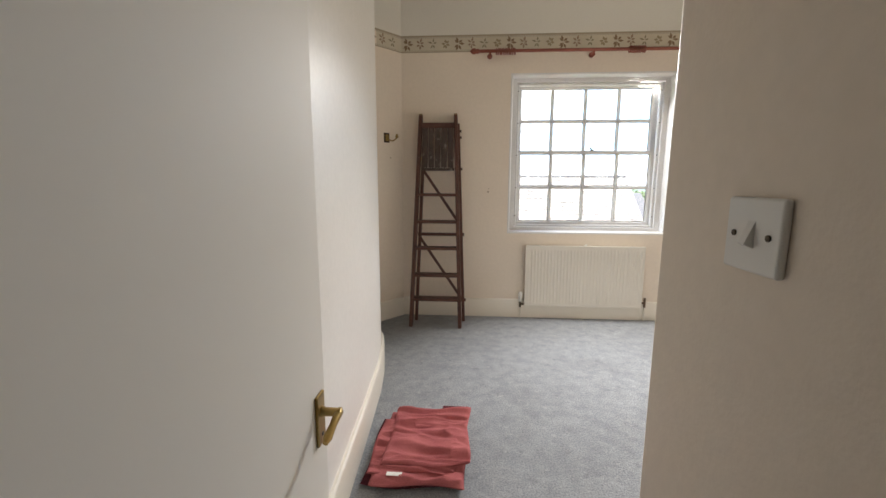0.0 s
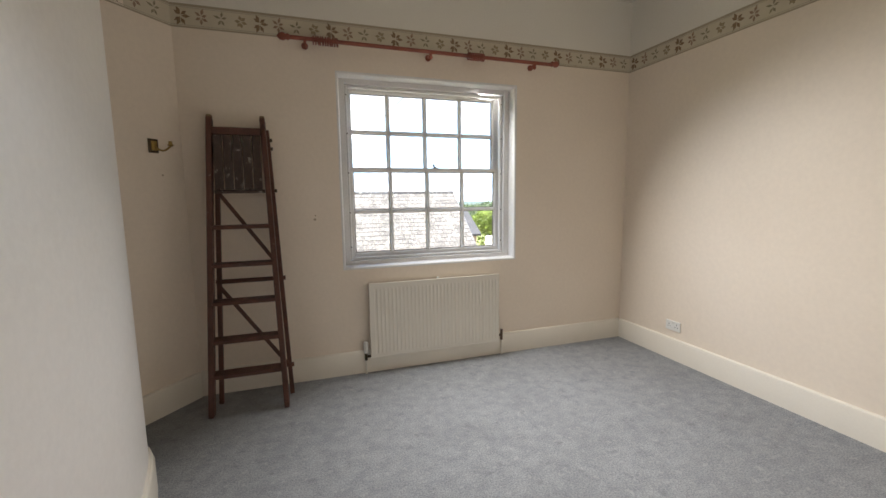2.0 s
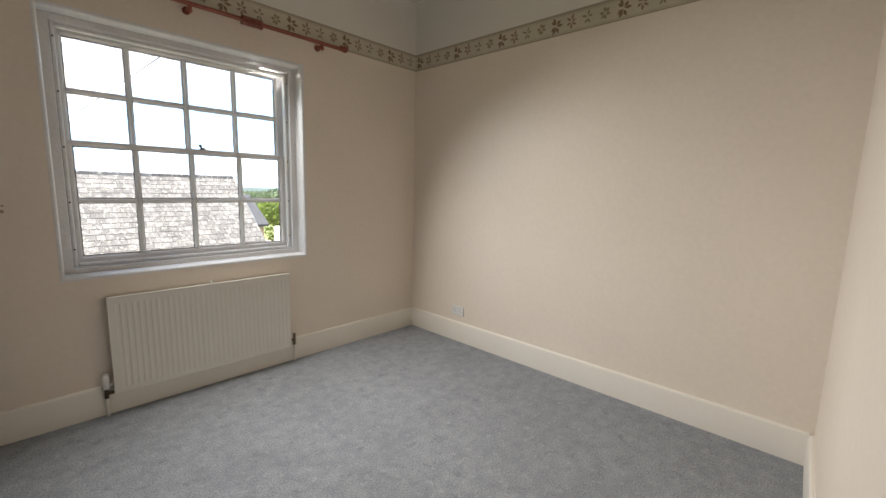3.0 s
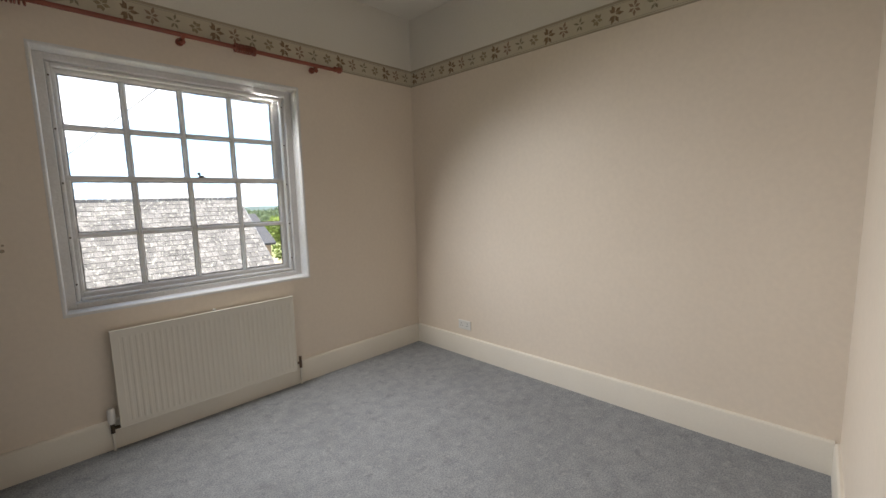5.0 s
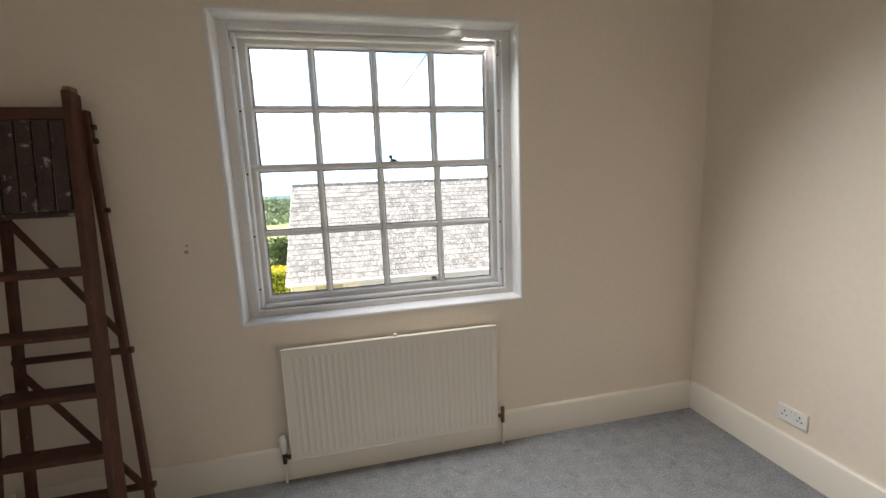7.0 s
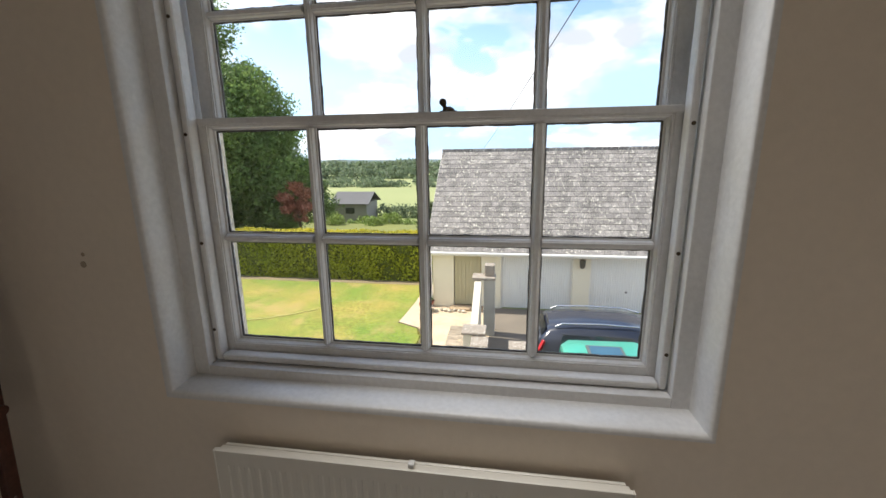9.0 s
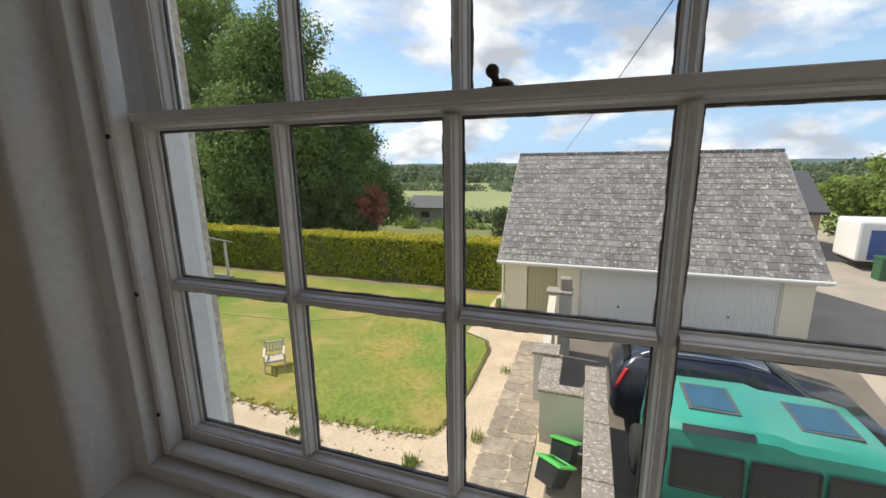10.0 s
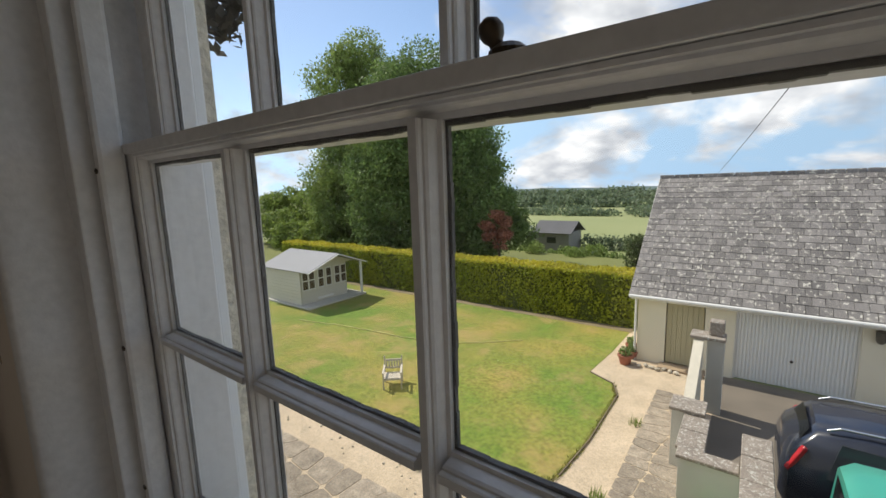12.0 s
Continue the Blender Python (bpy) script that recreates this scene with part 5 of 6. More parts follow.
def gate_pier():
    t = thing("gate_pier", "rendered gate pier with a flat stone cap", "pier")
    part("shaft", bx(B(), (1.36, 14.65, GZ), (1.70, 15.0, -2.10), 0.01), M_PALEW, t)
    part("cap", bx(B(), (1.02, 14.55, -2.10), (1.72, 15.05, -2.02), 0.015), M_COPING, t)
    part("finial_block", bx(B(), (1.38, 14.72, -2.02), (1.68, 15.02, -1.68), 0.03), M_COPING, t, "rough stone block")
    bm = B()
    lo = [(1.10, 14.6, -2.1), (1.10, 12.75, -3.15), (1.10, 12.75, GZ), (1.10, 14.6, GZ)]
    f = [[bm.verts.new((p[0] + dx, p[1], p[2])) for p in lo] for dx in (0, 0.2)]
    bm.faces.new(f[0]); bm.faces.new(f[1][::-1])
    for k in range(4):
        bm.faces.new((f[0][k], f[0][(k + 1) % 4], f[1][(k + 1) % 4], f[1][k]))
    part("ramped_wall", bm, M_STUCCO, t, "whitewashed ramped side wall")
    return t


gate_pier()

# crazy paving between wall and path, and below the window
def paving(name, x0, x1, y0, y1, cell, seed, label):
    r = random.Random(seed)
    nx, ny = int((x1 - x0) / cell), int((y1 - y0) / cell)
    g = {}
    for i in range(nx + 1):
        for j in range(ny + 1):
            ex = 0 if i in (0, nx) else r.uniform(-0.34, 0.34)
            ey = 0 if j in (0, ny) else r.uniform(-0.34, 0.34)
            g[i, j] = Vector((x0 + (i + ex) * (x1 - x0) / nx, y0 + (j + ey) * (y1 - y0) / ny))
    base = struct(name, bx(B(), (x0, y0, GZ - 0.1), (x1, y1, GZ + 0.030)), M_DIRT, label, "paving")
    for i in range(nx):
        for j in range(ny):
            q = [g[i, j], g[i + 1, j], g[i + 1, j + 1], g[i, j + 1]]
            c = sum(q, Vector((0, 0))) / 4
            pts = []
            for k in range(4):
                a, b = q[k], q[(k + 1) % 4]
                for f in (0.12, 0.88):
                    p = a.lerp(b, f)
                    pts.append(tuple(c + (p - c) * 0.96))
            part("stone", prism(B(), pts, GZ + 0.022, GZ + 0.035 + r.uniform(0, 0.006)), M_STONE, base)
    return base


paving("paved_path", 0.28, 1.26, 7.6, 15.2, 0.36, 3, "crazy-paved stone path with sandy joints")
paving("paved_terrace", -7.5, 0.27, 5.6, 8.5, 0.55, 4, "crazy-paved terrace of grey stones")
sheet("terrace_slab", [(-9, 4.20), (0.2, 4.20), (0.2, 5.6), (-9, 5.6)], 0.02, M_CONC, "pale concrete beside the house", "pavement")

# grass tufts and pebbles in the dirt
def tuft(p, n, h, seed):
    r = random.Random(seed)
    bm = B()
    for _ in range(n):
        a, ln = r.uniform(0, 6.28), h * r.uniform(0.5, 1.2)
        b = Vector((p[0] + r.uniform(-.12, .12), p[1] + r.uniform(-.12, .12), GZ + 0.01))
        s = Vector((math.cos(a + 1.57), math.sin(a + 1.57), 0)) * 0.012
        e = b + Vector((math.cos(a) * ln * 0.5, math.sin(a) * ln * 0.5, ln))
        bm.faces.new([bm.verts.new(v) for v in (b - s, b + s, e)])
    return tagged(part("grass_tuft", bm, M_LEAF2), "tuft of long grass growing in the dirt path", "grass", "tufts in the path", "stuff")


for k, (x, y, n, h) in enumerate(((-3.05, 9.34, 240, 0.20), (-3.50, 9.44, 90, 0.14), (-0.84, 9.36, 180, 0.17), (-6.9, 9.4, 40, 0.15), (0.15, 10.4, 50, 0.2), (-8.6, 9.9, 60, 0.2), (-1.9, 9.1, 30, 0.15), (0.2, 13.2, 40, 0.18))):
    tuft((x, y), n, h, 50 + k)
bm = B()
for k in range(60):
    x, y = rg.uniform(-8, 0.2), rg.uniform(8.7, 9.9)
    s = rg.uniform(0.01, 0.035)
    bmesh.ops.create_icosphere(bm, subdivisions=1, radius=s, matrix=Matrix.Translation((x, y, GZ + 0.006 + s * 0.2)))
tagged(part("loose_pebbles", bm, M_PALE), "scattered pale pebbles on the dirt path", "pebbles", kind="stuff")


def summerhouse():
    t = thing("summerhouse", "pale painted wooden summerhouse with a low gabled roof", "summerhouse")
    M = mat("pale_stone_paint", (0.62, 0.59, 0.50), 0.7, 0.08, 2)
    x0, x1, y0, y1, zb, ze, zr = -17.7, -14.85, 14.9, 18.15, GZ + 0.10, -2.12, -1.55
    part("base", bx(B(), (x0 - 0.1, y0 - 0.15, GZ), (x1 + 0.75, y1 + 0.15, zb), 0.01), mat("pale_deck", (0.55, 0.53, 0.47), 0.8, 0.1, 3), t, "pale timber deck")
    part("side_wall", bx(B(), (x0, y0, zb), (x1, y0 + 0.08, ze)), M, t)
    for k in range(10):
        z = zb + 0.02 + k * 0.165
        part("board", bx(B(), (x0, y0 - 0.018, z), (x1, y0, z + 0.150), 0.004, 1), M, t)
    part("side_wall", bx(B(), (x0, y1 - 0.08, zb), (x1 - 0.6, y1, ze)), M, t)
    part("back_wall", bx(B(), (x0, y0 + 0.08, zb), (x0 + 0.08, y1 - 0.08, ze)), M, t)
    ym = (y0 + y1) / 2
    bm = B()
    f = [[bm.verts.new((x, y, z)) for y, z in ((y0, zb), (y1 - 0.5, zb), (y1 - 0.5, ze), (y1, ze), (ym, zr), (y0, ze))] for x in (x1 - 0.08, x1)]
    bm.faces.new(f[0]); bm.faces.new(f[1][::-1])
    for k in range(6):
        bm.faces.new((f[0][k], f[0][(k + 1) % 6], f[1][(k + 1) % 6], f[1][k]))
    part("front_wall", bm, M, t)
    dark = mat("dark_window_glass", (0.10, 0.075, 0.055), 0.15, 0.3, 3)
    for yc in (y0 + 0.25, y0 + 0.62, y0 + 1.15, y0 + 1.62, y0 + 2.15, y0 + 2.55):
        w = part("window", bx(B(), (x1 + 0.001, yc - 0.17, -3.14), (x1 + 0.03, yc + 0.175, -2.20), 0.004), M_TRIM, t)
        for za, zb2 in ((-3.09, -2.70), (-2.64, -2.25)):
            part("pane", bx(B(), (x1 + 0.028, yc - 0.135, za), (x1 + 0.036, yc + 0.135, zb2)), dark, w)
    part("door_rail", bx(B(), (x1 + 0.001, y0 + 0.92, zb + 0.1), (x1 + 0.025, y0 + 1.85, zb + 0.2)), M_TRIM, t)
    for y in (y1 - 0.04,):
        part("porch_post", bx(B(), (x1 + 0.58, y - 0.05, zb), (x1 + 0.68, y + 0.05, ze), 0.006), M_TRIM, t)
    roof_m = mat("grey_felt_roof", (0.36, 0.36, 0.37), 0.9, 0.15, 3, 0.3, 40)
    for s, ye in ((-1, y0 - 0.18), (1, y1 + 0.18)):
        part("roof_slope", bar(B(), ((x0 + x1) / 2 + 0.3, ye, ze - 0.03), ((x0 + x1) / 2 + 0.3, ym, zr + 0.06), x1 - x0 + 1.1, 0.05, up=(0, 0, 1)), roof_m, t)
    for ye in (y0 - 0.18, y1 + 0.18):
        part("bargeboard", bar(B(), (x1 + 0.86, ye, ze - 0.05), (x1 + 0.86, ym, zr + 0.04), 0.03, 0.11, up=(1, 0, 0)), M_TRIM, t)
    return t


summerhouse()


def garden_chair():
    t = thing("garden_chair", "weathered pale wooden garden armchair on the lawn", "chair")
    M = mat("silvered_wood", (0.62, 0.56, 0.46), 0.8, 0.2, 10)
    w, d = 0.60, 0.56

    def pl(name, p, q, a, b):
        return part(name, bar(B(), p, q, a, b, bevel=0.004), M, t)
    for x in (0, w):
        pl("leg", (x, 0, 0), (x, 0, 0.62), 0.045, 0.045)
        pl("leg", (x, d, 0), (x, d + 0.16, 0.95), 0.045, 0.045)
        pl("armrest", (x, -0.04, 0.635), (x, d + 0.10, 0.635), 0.07, 0.028)
        pl("side_rail", (x, 0, 0.40), (x, d + 0.06, 0.36), 0.03, 0.06)
    pl("front_rail", (0, 0, 0.38), (w, 0, 0.38), 0.03, 0.06)
    for k in range(7):
        y = 0.03 + k * 0.082
        pl("seat_slat", (0, y, 0.425 - y * 0.08), (w, y, 0.425 - y * 0.08), 0.062, 0.018)
    pl("top_rail", (0, d + 0.13, 0.80), (w, d + 0.13, 0.80), 0.03, 0.08)
    pl("back_rail", (0, d + 0.09, 0.52), (w, d + 0.09, 0.52), 0.03, 0.06)
    for k in range(6):
        x = 0.07 + k * 0.092
        pl("back_slat", (x, d + 0.09, 0.54), (x, d + 0.13, 0.80), 0.05, 0.014)
    t.matrix_world = pose(-5.80, 11.2, GZ + 0.014, 0, 0, 40) @ Matrix.Diagonal((0.82, 0.85, 0.76, 1))
    return t


garden_chair()


# ---- vehicles ----
def wheel(name, parent, x, y, r, w, side):
    t = part(name, lathe(B(), (x, y - w / 2, GZ + r), (x, y + w / 2, GZ + r), [(0, r * 0.72), (0.05, r * 0.94), (0.25, r), (0.75, r), (0.95, r * 0.94), (1, r * 0.72)], 24), mat("tyre_rubber", (0.025, 0.025, 0.025), 0.85, 0.3, 20), parent, smooth=40)
    part("rim", lathe(B(), (x, y + side * w * 0.30, GZ + r), (x, y + side * w * 0.53, GZ + r), [(0, r * 0.70), (0.8, r * 0.62), (1, r * 0.2)], 16), mat("grey_alloy", (0.45, 0.45, 0.46), 0.35, 0.1, 10, metal=0.9), t, smooth=40)


def shell(bm, stations):
    """A closed body lofted through rounded cross-sections: (x, half width low, half width high, z low, z shoulder, z top, half width top)."""
    rings = []
    for x, wl_, wh, zl, zs, zt, wt in stations:
        half = [(wl_ * 0.92, zl), (wl_, zl + 0.10), (wh, zs), (wt + (wh - wt) * 0.16, zt - (zt - zs) * 0.10), (wt * 0.90, zt), (wt * 0.45, zt + 0.018)]
        ringv = [(y, z) for y, z in half] + [(0, zt + 0.022)] + [(-y, z) for y, z in half[::-1]]
        rings.append([bm.verts.new((x, y, z)) for y, z in ringv])
    for a, b in zip(rings, rings[1:]):
        n = len(a)
        for k in range(n):
            bm.faces.new((a[k], a[(k + 1) % n], b[(k + 1) % n], b[k]))
    bm.faces.new(rings[0]); bm.faces.new(rings[-1][::-1])
    return bm


M_NAVY = mat("dark_navy_car_paint", (0.018, 0.022, 0.038), 0.22, 0.1, 3, coat=0.6)
M_TEAL = mat("teal_car_paint", (0.035, 0.36, 0.265), 0.32, 0.12, 2.0, coat=0.3, color2=(0.05, 0.30, 0.235))
M_CARGL = mat("dark_car_glass", (0.03, 0.035, 0.04), 0.06, 0.1, 3, spec=0.8)
M_CHROME = mat("satin_chrome", (0.75, 0.76, 0.78), 0.22, 0.05, 10, metal=1.0)
M_RED = mat("red_lamp", (0.50, 0.015, 0.02), 0.2, 0.2, 10)


def estate_car():
    t = thing("car", "dark navy estate car with silver roof rails, parked", "car")
    yc, g = 12.42, GZ + 0.012
    st = [(0.0, 0.70, 0.74, 0.45, 0.85, 0.98, 0.62), (0.10, 0.84, 0.86, 0.28, 0.95, 1.20, 0.70), (0.42, 0.88, 0.89, 0.22, 0.98, 1.56, 0.60), (1.0, 0.89, 0.90, 0.20, 0.98, 1.63, 0.60), (2.1, 0.89, 0.90, 0.20, 0.97, 1.63, 0.60), (2.75, 0.89, 0.90, 0.20, 0.96, 1.54, 0.60), (3.45, 0.89, 0.88, 0.20, 0.94, 1.06, 0.72), (4.2, 0.87, 0.84, 0.22, 0.84, 0.93, 0.66), (4.52, 0.78, 0.76, 0.30, 0.66, 0.72, 0.58)]
    bm = shell(B(), [(x + 2.62, a, b, g + zl, g + zs, g + zt, w) for x, a, b, zl, zs, zt, w in st])
    for v in bm.verts:
        v.co.y += yc
    body = part("body", bm, M_NAVY, t, smooth=38)
    for s in (-1, 1):
        for xa, xb in ((3.15, 3.95), (4.0, 4.85), (4.9, 5.55)):
            bm = B()
            pts = [(xa, 0.905, 0.99), (xb, 0.905, 0.98), (xb - (0.05 if xb < 5.2 else 0.42), 0.700, 1.46), (xa + (0.16 if xa < 3.3 else 0.0), 0.700, 1.48)]
            q = [bm.verts.new((x, yc + s * (y + 0.004), g + z)) for x, y, z in pts]
            p = [bm.verts.new((x, yc + s * (y - 0.03), g + z)) for x, y, z in pts]
            bm.faces.new(q)
            for k in range(4):
                bm.faces.new((q[k], q[(k + 1) % 4], p[(k + 1) % 4], p[k]))
            part("side_window", bm, M_CARGL, t)
        rail = B()
        pts = [(3.15, 1.60), (3.30, 1.675), (4.1, 1.70), (4.9, 1.675), (5.25, 1.585)]
        for a, b in zip(pts, pts[1:]):
            rod(rail, (a[0], yc + s * 0.57, g + a[1]), (b[0], yc + s * 0.57, g + b[1]), 0.022, n=8)
        part("roof_rail", rail, M_CHROME, t, "silver roof rail", smooth=50)
        part("tail_lamp", bar(B(), (2.70, yc + s * 0.82, g + 0.93), (2.90, yc + s * 0.72, g + 1.32), 0.085, 0.07, bevel=0.02), M_RED, t, "tall red tail lamp")
        part("mirror", bx(B(), (5.45, yc + s * 0.93 - 0.07, g + 0.98), (5.60, yc + s * 0.93 + 0.10, g + 1.12), 0.03), M_NAVY, t)
    bm = B()
    q = [bm.verts.new(v) for v in ((2.66, yc - 0.60, g + 1.02), (2.66, yc + 0.60, g + 1.02), (2.95, yc + 0.50, g + 1.54), (2.95, yc - 0.50, g + 1.54))]
    bm.faces.new(q)
    bmesh.ops.solidify(bm, geom=bm.faces[:], thickness=0.03)
    part("rear_window", bm, M_CARGL, t)
    bm = B()
    q = [bm.verts.new(v) for v in ((6.02, yc - 0.68, g + 1.09), (6.02, yc + 0.68, g + 1.09), (5.35, yc + 0.56, g + 1.57), (5.35, yc - 0.56, g + 1.57))]
    bm.faces.new(q)
    bmesh.ops.solidify(bm, geom=bm.faces[:], thickness=-0.03)
    part("windscreen", bm, M_CARGL, t)
    for x in (3.45, 6.25):
        for s in (-1, 1):
            wheel("wheel", t, x, yc + s * 0.80, 0.33, 0.21, s)
    return t


estate_car()


def off_roader():
    t = thing("four_wheel_drive", "faded teal four-wheel-drive with roof windows and spare wheel", "car")
    yc, g = 9.72, GZ + 0.012
    x0 = 3.05
    st = [(0.0, 0.80, 0.84, 0.55, 1.10, 1.16, 0.80), (0.03, 0.86, 0.87, 0.50, 1.12, 1.90, 0.66), (0.16, 0.87, 0.88, 0.45, 1.12, 1.985, 0.70), (1.35, 0.87, 0.88, 0.45, 1.12, 2.00, 0.72), (1.55, 0.87, 0.88, 0.45, 1.12, 1.93, 0.72), (2.3, 0.87, 0.88, 0.45, 1.12, 1.91, 0.71), (2.62, 0.87, 0.88, 0.45, 1.12, 1.84, 0.70), (3.05, 0.87, 0.87, 0.45, 1.10, 1.18, 0.78), (4.15, 0.85, 0.84, 0.45, 1.02, 1.08, 0.76), (4.25, 0.80, 0.80, 0.50, 0.85, 0.90, 0.70)]
    bm = shell(B(), [(x + x0, a, b, g + zl, g + zs, g + zt, w) for x, a, b, zl, zs, zt, w in st])
    for v in bm.verts:
        v.co.y += yc
    part("body", bm, M_TEAL, t, smooth=35)
    for s in (-1, 1):
        for xa, xb, k0 in ((0.16, 0.98, 0), (1.06, 1.78, 0), (1.86, 2.62, 0.22)):
            bm = B()
            pts = [(x0 + xa, 0.896, 1.16), (x0 + xb, 0.896, 1.16), (x0 + xb - k0, 0.806, 1.67), (x0 + xa + 0.02, 0.806, 1.67)]
            q = [bm.verts.new((x, yc + s * (y + 0.004), g + z)) for x, y, z in pts]
            p = [bm.verts.new((x, yc + s * (y - 0.04), g + z)) for x, y, z in pts]
            bm.faces.new(q)
            for k in range(4):
                bm.faces.new((q[k], q[(k + 1) % 4], p[(k + 1) % 4], p[k]))
            part("side_window", bm, M_CARGL, t)
            seal = B()
            for k in range(4):
                a, b = pts[k], pts[(k + 1) % 4]
                rod(seal, (a[0], yc + s * (a[1] + 0.004), g + a[2]), (b[0], yc + s * (b[1] + 0.004), g + b[2]), 0.017, n=6)
            part("window_seal", seal, M_BLACK, t)
        part("mirror", bx(B(), (x0 + 2.72, yc + s * 0.98 - 0.10, g + 1.20), (x0 + 2.82, yc + s * 0.98 + 0.10, g + 1.42), 0.03), M_BLACK, t)
        # curved strip windows in the roof's edge
        bm = B()
        pts = [(x0 + 0.28, 0.735, 1.885), (x0 + 1.10, 0.745, 1.895), (x0 + 1.10, 0.668, 1.968), (x0 + 0.28, 0.658, 1.958)]
        q = [bm.verts.new((x, yc + s * (y + 0.022), g + z + 0.018)) for x, y, z in pts]
        p = [bm.verts.new((x, yc + s * (y - 0.04), g + z - 0.03)) for x, y, z in pts]
        bm.faces.new(q)
        for k in range(4):
            bm.faces.new((q[k], q[(k + 1) % 4], p[(k + 1) % 4], p[k]))
        part("roof_window", bm, M_CARGL, t)
    for xa, xb, z in ((0.42, 1.05, 2.020), (1.72, 2.38, 1.938)):
        sr = part("sunroof", bx(B(), (x0 + xa, yc - 0.36, g + z - 0.02), (x0 + xb, yc + 0.36, g + z + 0.012), 0.01), mat("grey_rubber_seal", (0.10, 0.12, 0.12), 0.6, 0.2, 8), t)
        part("sunroof_glass", bx(B(), (x0 + xa + 0.05, yc - 0.31, g + z + 0.010), (x0 + xb - 0.05, yc + 0.31, g + z + 0.020), 0.004), mat("blue_tinted_glass", (0.05, 0.13, 0.20), 0.08, 0.2, 4), sr)
    bm = B()
    q = [bm.verts.new(v) for v in ((x0 - 0.012, yc - 0.62, g + 1.16), (x0 - 0.012, yc + 0.62, g + 1.16), (x0 + 0.02, yc + 0.58, g + 1.80), (x0 + 0.02, yc - 0.58, g + 1.80))]
    bm.faces.new(q)
    bmesh.ops.solidify(bm, geom=bm.faces[:], thickness=0.02)
    part("rear_window", bm, M_CARGL, t)
    bm = B()
    q = [bm.verts.new(v) for v in ((x0 + 3.02, yc - 0.72, g + 1.22), (x0 + 3.02, yc + 0.72, g + 1.22), (x0 + 2.66, yc + 0.66, g + 1.82), (x0 + 2.66, yc - 0.66, g + 1.82))]
    bm.faces.new(q)
    bmesh.ops.solidify(bm, geom=bm.faces[:], thickness=-0.04)
    part("windscreen", bm, M_CARGL, t)
    sp = part("spare_wheel", lathe(B(), (x0 - 0.24, yc - 0.12, g + 1.05), (x0 - 0.02, yc - 0.12, g + 1.05), [(0, 0.26), (0.08, 0.35), (0.3, 0.37), (0.8, 0.37), (1, 0.30)], 24), mat("tyre_rubber", (0.025, 0.025, 0.025)), t, "black covered spare wheel", smooth=40)
    for x in (x0 + 0.85, x0 + 3.35):
        for s in (-1, 1):
            wheel("wheel", t, x, yc + s * 0.76, 0.37, 0.23, s)
    part("bumper", bx(B(), (x0 - 0.10, yc - 0.86, g + 0.45), (x0 + 0.02, yc + 0.86, g + 0.62), 0.02), M_BLACK, t)
    return t


off_roader()


def recycling_box(x, y, rz, z):
    t = thing("recycling_box", "black recycling box with a bright green lid", "box", "recycling boxes")
    dk = mat("black_plastic_box", (0.02, 0.022, 0.024), 0.5, 0.2, 8)
    gr = mat("bright_green_lid", (0.09, 0.55, 0.10), 0.4, 0.1, 6)
    bm = B()
    bx(bm, (-0.27, -0.20, 0), (0.27, 0.20, 0.34), 0.02)
    for v in bm.verts:
        f = 0.86 + 0.14 * v.co.z / 0.34
        v.co.x *= f; v.co.y *= f
    part("box_body", bm, dk, t)
    part("lid", ring_xy(B(), 0.30, 0.235, 0.07, 0.345, 0.385), gr, t, "bright green plastic lid")
    part("lid_panel", bx(B(), (-0.06, -0.165, 0.35), (0.23, 0.165, 0.362)), dk, t)
    part("lid_top", bx(B(), (-0.23, -0.165, 0.36), (-0.06, 0.165, 0.39), 0.008), gr, t)
    t.matrix_world = pose(x, y, z + 0.11, 0, 32, rz)
    return t


def ring_xy(bm, hx, hy, w, z0, z1):
    bx(bm, (-hx, -hy, z0), (-hx + w, hy, z1), 0.006); bx(bm, (hx - w, -hy, z0), (hx, hy, z1), 0.006)
    bx(bm, (-hx + w, -hy, z0), (hx - w, -hy + w, z1), 0.006); bx(bm, (-hx + w, hy - w, z0), (hx - w, hy, z1), 0.006)
    return bm


recycling_box(1.62, 9.55, 60, GZ + 0.02)
recycling_box(1.80, 10.15, 75, GZ + 0.02)


def pot(x, y, r, h, seed, label, plant=True):
    t = thing("plant_pot", label, "plant pot")
    part("pot", lathe(B(), (x, y, GZ + 0.006), (x, y, GZ + h), [(0, r * 0.7), (0.8, r), (0.82, r * 1.12), (1, r * 1.12), (1.0, r * 0.9), (0.9, r * 0.85)], 16), mat("terracotta", (0.36, 0.13, 0.08), 0.85, 0.2, 6), t, smooth=40)
    if plant:
        leaves("plant", [((x, y, GZ + h + 0.08), (r * 0.8, r * 0.8, 0.14))], 160, 0.04, M_LEAF, seed, t)
    return t


pot(-0.80, 16.45, 0.20, 0.30, 60, "terracotta pot by the garage corner")
pot(-0.72, 17.0, 0.15, 0.24, 61, "small terracotta pot with a dark plant")
pot(-0.85, 17.45, 0.16, 0.30, 62, "terracotta pot with dried stems")
for k in range(9):
    o = new("rock", STONES[k % 5])
    o.matrix_world = pose(-0.72 + 0.16 * k, 16.55 - 0.05 * (k % 3), GZ + 0.05, 0, 0, 40 * k) @ Matrix.Diagonal((1.3, 1.3, 1.6, 1))
    tagged(o, "pale rock laid along the garage wall", "rock", "rocks by the garage")


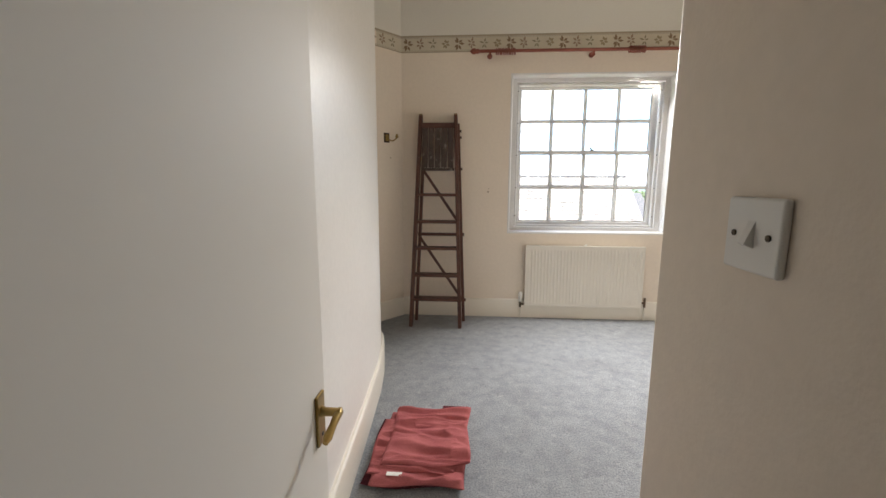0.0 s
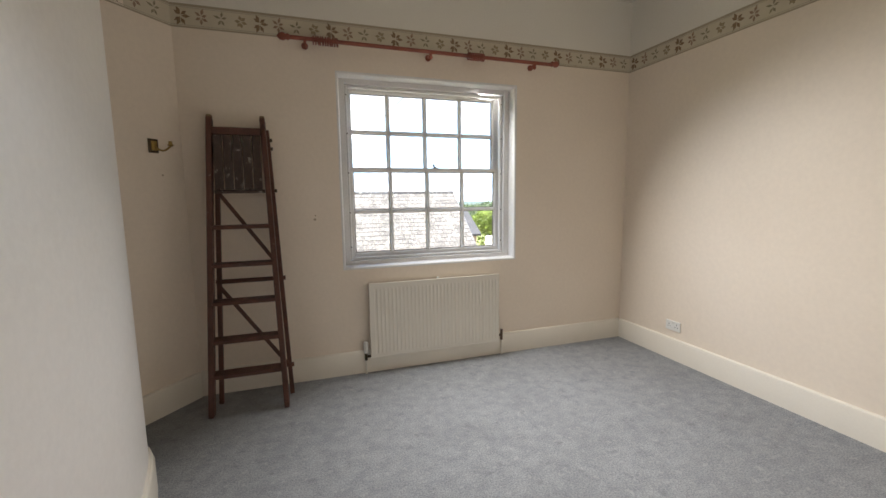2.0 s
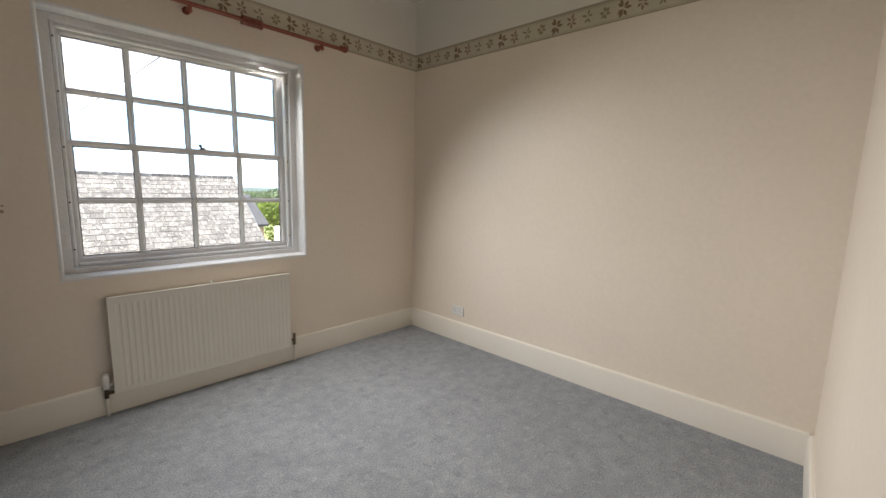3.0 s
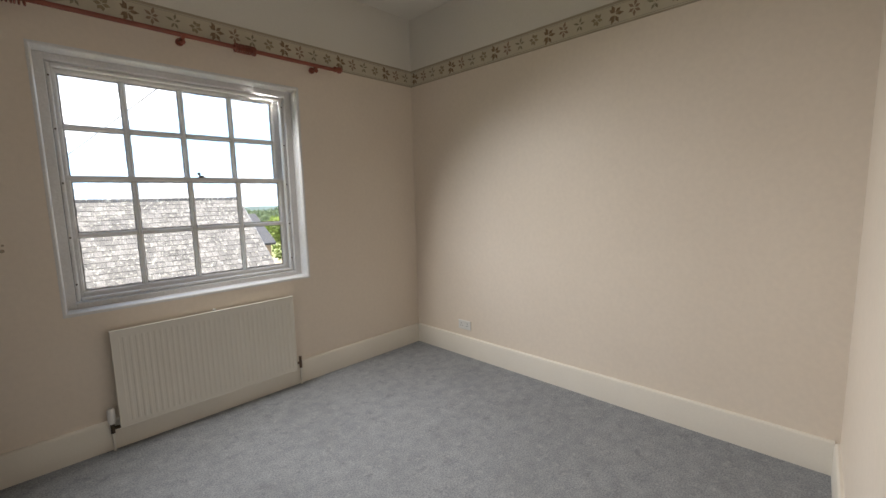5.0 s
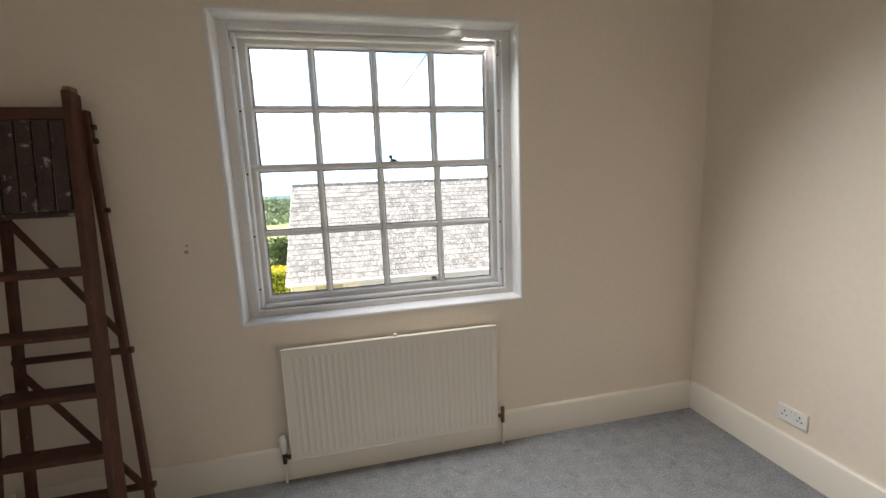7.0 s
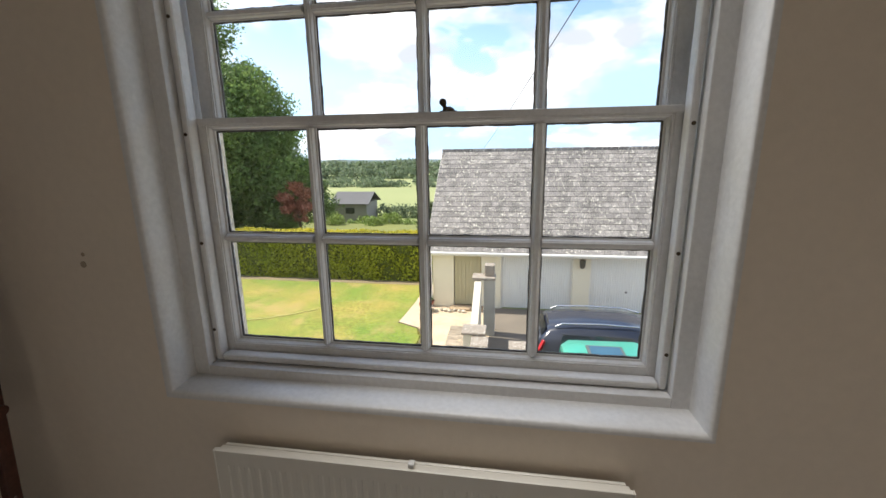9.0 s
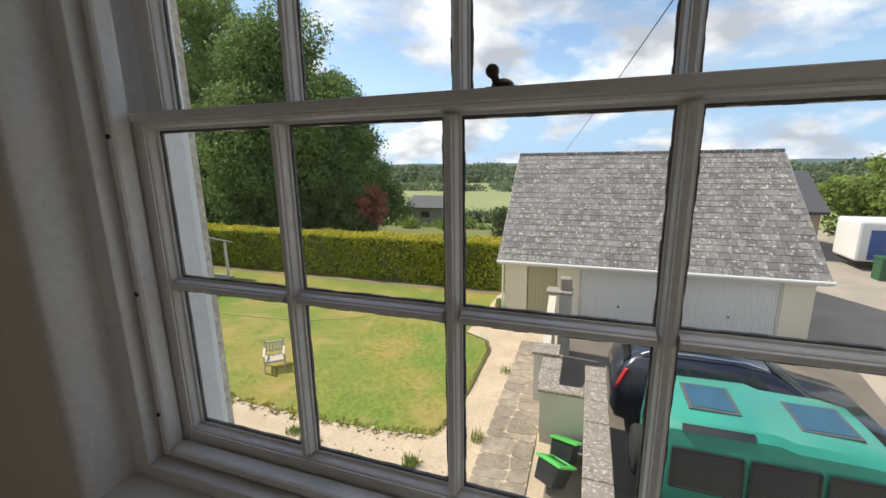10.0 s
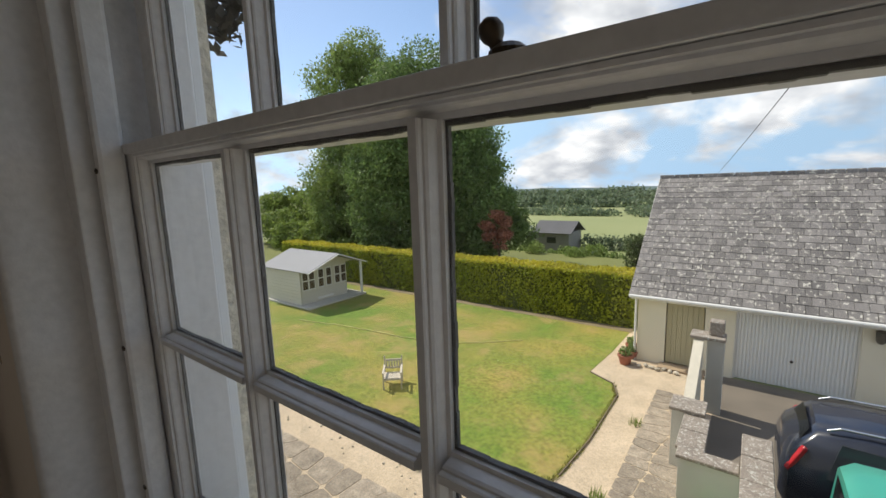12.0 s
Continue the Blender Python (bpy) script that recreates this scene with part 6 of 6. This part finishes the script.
def far_shed():
    t = thing("garden_shed", "grey timber shed with a dark felt roof", "shed")
    x0, x1, y0, y1, z = -12.9, -10.0, 37, 40, gz(37) - 0.3
    wood_m = mat("grey_shed_boards", (0.34, 0.32, 0.29), 0.9, 0.2, 3)
    part("wall", bx(B(), (x0, y0, z), (x1, y1, z + 1.9)), wood_m, t)
    ft = mat("dark_felt", (0.15, 0.15, 0.16), 0.9, 0.2, 2)
    for ye in (y0 - 0.3, y1 + 0.3):
        part("roof_slope", bar(B(), ((x0 + x1) / 2, ye, z + 1.85), ((x0 + x1) / 2, (y0 + y1) / 2, z + 2.75), x1 - x0 + 0.6, 0.06, up=(0, 0, 1)), ft, t)
    p = part("porch", bx(B(), (x0 - 1.1, y0 + 0.4, z), (x0, y1 - 0.4, z + 1.75)), mat("dark_shed_boards", (0.07, 0.06, 0.05), 0.9, 0.2, 3), t)
    for s in (-1, 1):
        part("porch_gable", bar(B(), (x0 - 0.55 + s * 0.8, y0 + 0.2, z + 1.6), (x0 - 0.55, y0 + 0.2, z + 2.35), 0.10, 0.10, up=(0, 1, 0)), M_TRIM, p)
    w = part("window", bx(B(), (x0 + 1.0, y0 - 0.03, z + 1.0), (x0 + 1.8, y0, z + 1.5)), M_CARGL, t)
    return t


far_shed()


def far_barn():
    t = thing("outbuilding", "low stone outbuilding with a dark slate roof", "outbuilding")
    x0, x1, y0, y1 = 9.6, 13.4, 30, 36
    part("wall", bx(B(), (x0, y0, GZ), (x1, y1, -1.4)), mat("buff_stone_wall", (0.36, 0.28, 0.20), 0.9, 0.2, 2), t)
    part("end_render", bx(B(), (x0 - 0.01, y0 - 0.03, GZ), (x0 + 2.6, y0 - 0.001, -1.45)), M_PALEW, t)
    bm = B()
    bar(bm, ((x0 + x1) / 2, y0 - 0.3, -1.45), ((x0 + x1) / 2, 33, 0.55), x1 - x0 + 0.5, 0.1, up=(0, 0, 1))
    part("roof", bm, mat("dark_slate_far", (0.10, 0.10, 0.11), 0.8, 0.2, 2), t)
    part("roof", bar(B(), ((x0 + x1) / 2, y1 + 0.3, -1.45), ((x0 + x1) / 2, 33, 0.55), x1 - x0 + 0.5, 0.1, up=(0, 0, 1)), MATS["dark_slate_far"], t)
    part("gutter", bx(B(), (x0 - 0.2, y0 - 0.38, -1.55), (x1 + 0.2, y0 - 0.28, -1.43)), M_BLACK, t)
    return t


far_barn()


def horse_box():
    t = thing("trailer", "white and blue box trailer parked in the yard", "trailer")
    x0, y0, z0, z1 = 13.9, 27.6, GZ + 0.45, GZ + 2.35
    part("body", bx(B(), (x0, y0, z0), (x0 + 5.0, y0 + 2.0, z1), 0.12), M_TRIM, t)
    blue = mat("blue_panel", (0.05, 0.10, 0.30), 0.4, 0.1, 3)
    for k in range(2):
        part("side_panel", bx(B(), (x0 + 0.45 + k * 1.25, y0 - 0.012, z0 + 0.10), (x0 + 1.6 + k * 1.25, y0 + 0.01, z0 + 1.5)), blue, t, "blue panel")
    part("chassis", bx(B(), (x0 + 0.2, y0 + 0.15, z0 - 0.14), (x0 + 4.8, y0 + 1.85, z0)), M_BLACK, t)
    for x in (x0 + 2.2, x0 + 3.0):
        wheel("wheel", t, x, y0 + 0.12, 0.30, 0.2, -1)
    return t


horse_box()
for k, x in enumerate((14.0, 14.75)):
    t = thing("wheelie_bin", "dark green wheeled bin in the yard", "bin", "bins in the yard")
    gm = mat("bin_green", (0.03, 0.11, 0.05), 0.5, 0.1, 5)
    part("bin_body", bx(B(), (x, 25.8, GZ + 0.006), (x + 0.55, 26.4, GZ + 0.95), 0.04), gm, t)
    part("lid", bx(B(), (x - 0.03, 25.76, GZ + 0.955), (x + 0.58, 26.45, GZ + 1.03), 0.02), gm, t)

wire = thing("overhead_cable", "thin black overhead cable running to the house", "cable")
bm = B()
a, b = Vector((3.57, 4.172, 4.12)), Vector((0.05, 33, 1.58))
pts = [a.lerp(b, k / 16) - Vector((0, 0, 0.12 * math.sin(math.pi * k / 16))) for k in range(17)]
for p, q in zip(pts, pts[1:]):
    rod(bm, p, q, 0.008, n=6)
part("cable", bm, M_BLACK, wire)

# dark clump of climber beside the window outside
tagged(leaves("ivy_clump", [((0.72, 4.34, 2.28), (0.14, 0.14, 0.24)), ((0.60, 4.28, 2.45), (0.2, 0.12, 0.25)), ((0.76, 4.34, 2.13), (0.07, 0.07, 0.09))], 1500, 0.022, leaf_mat("brown_ivy", (0.05, 0.045, 0.03), (0.03, 0.025, 0.02)), 91), "dark brown-green clump of climber on the outside wall", "climber", kind="stuff")
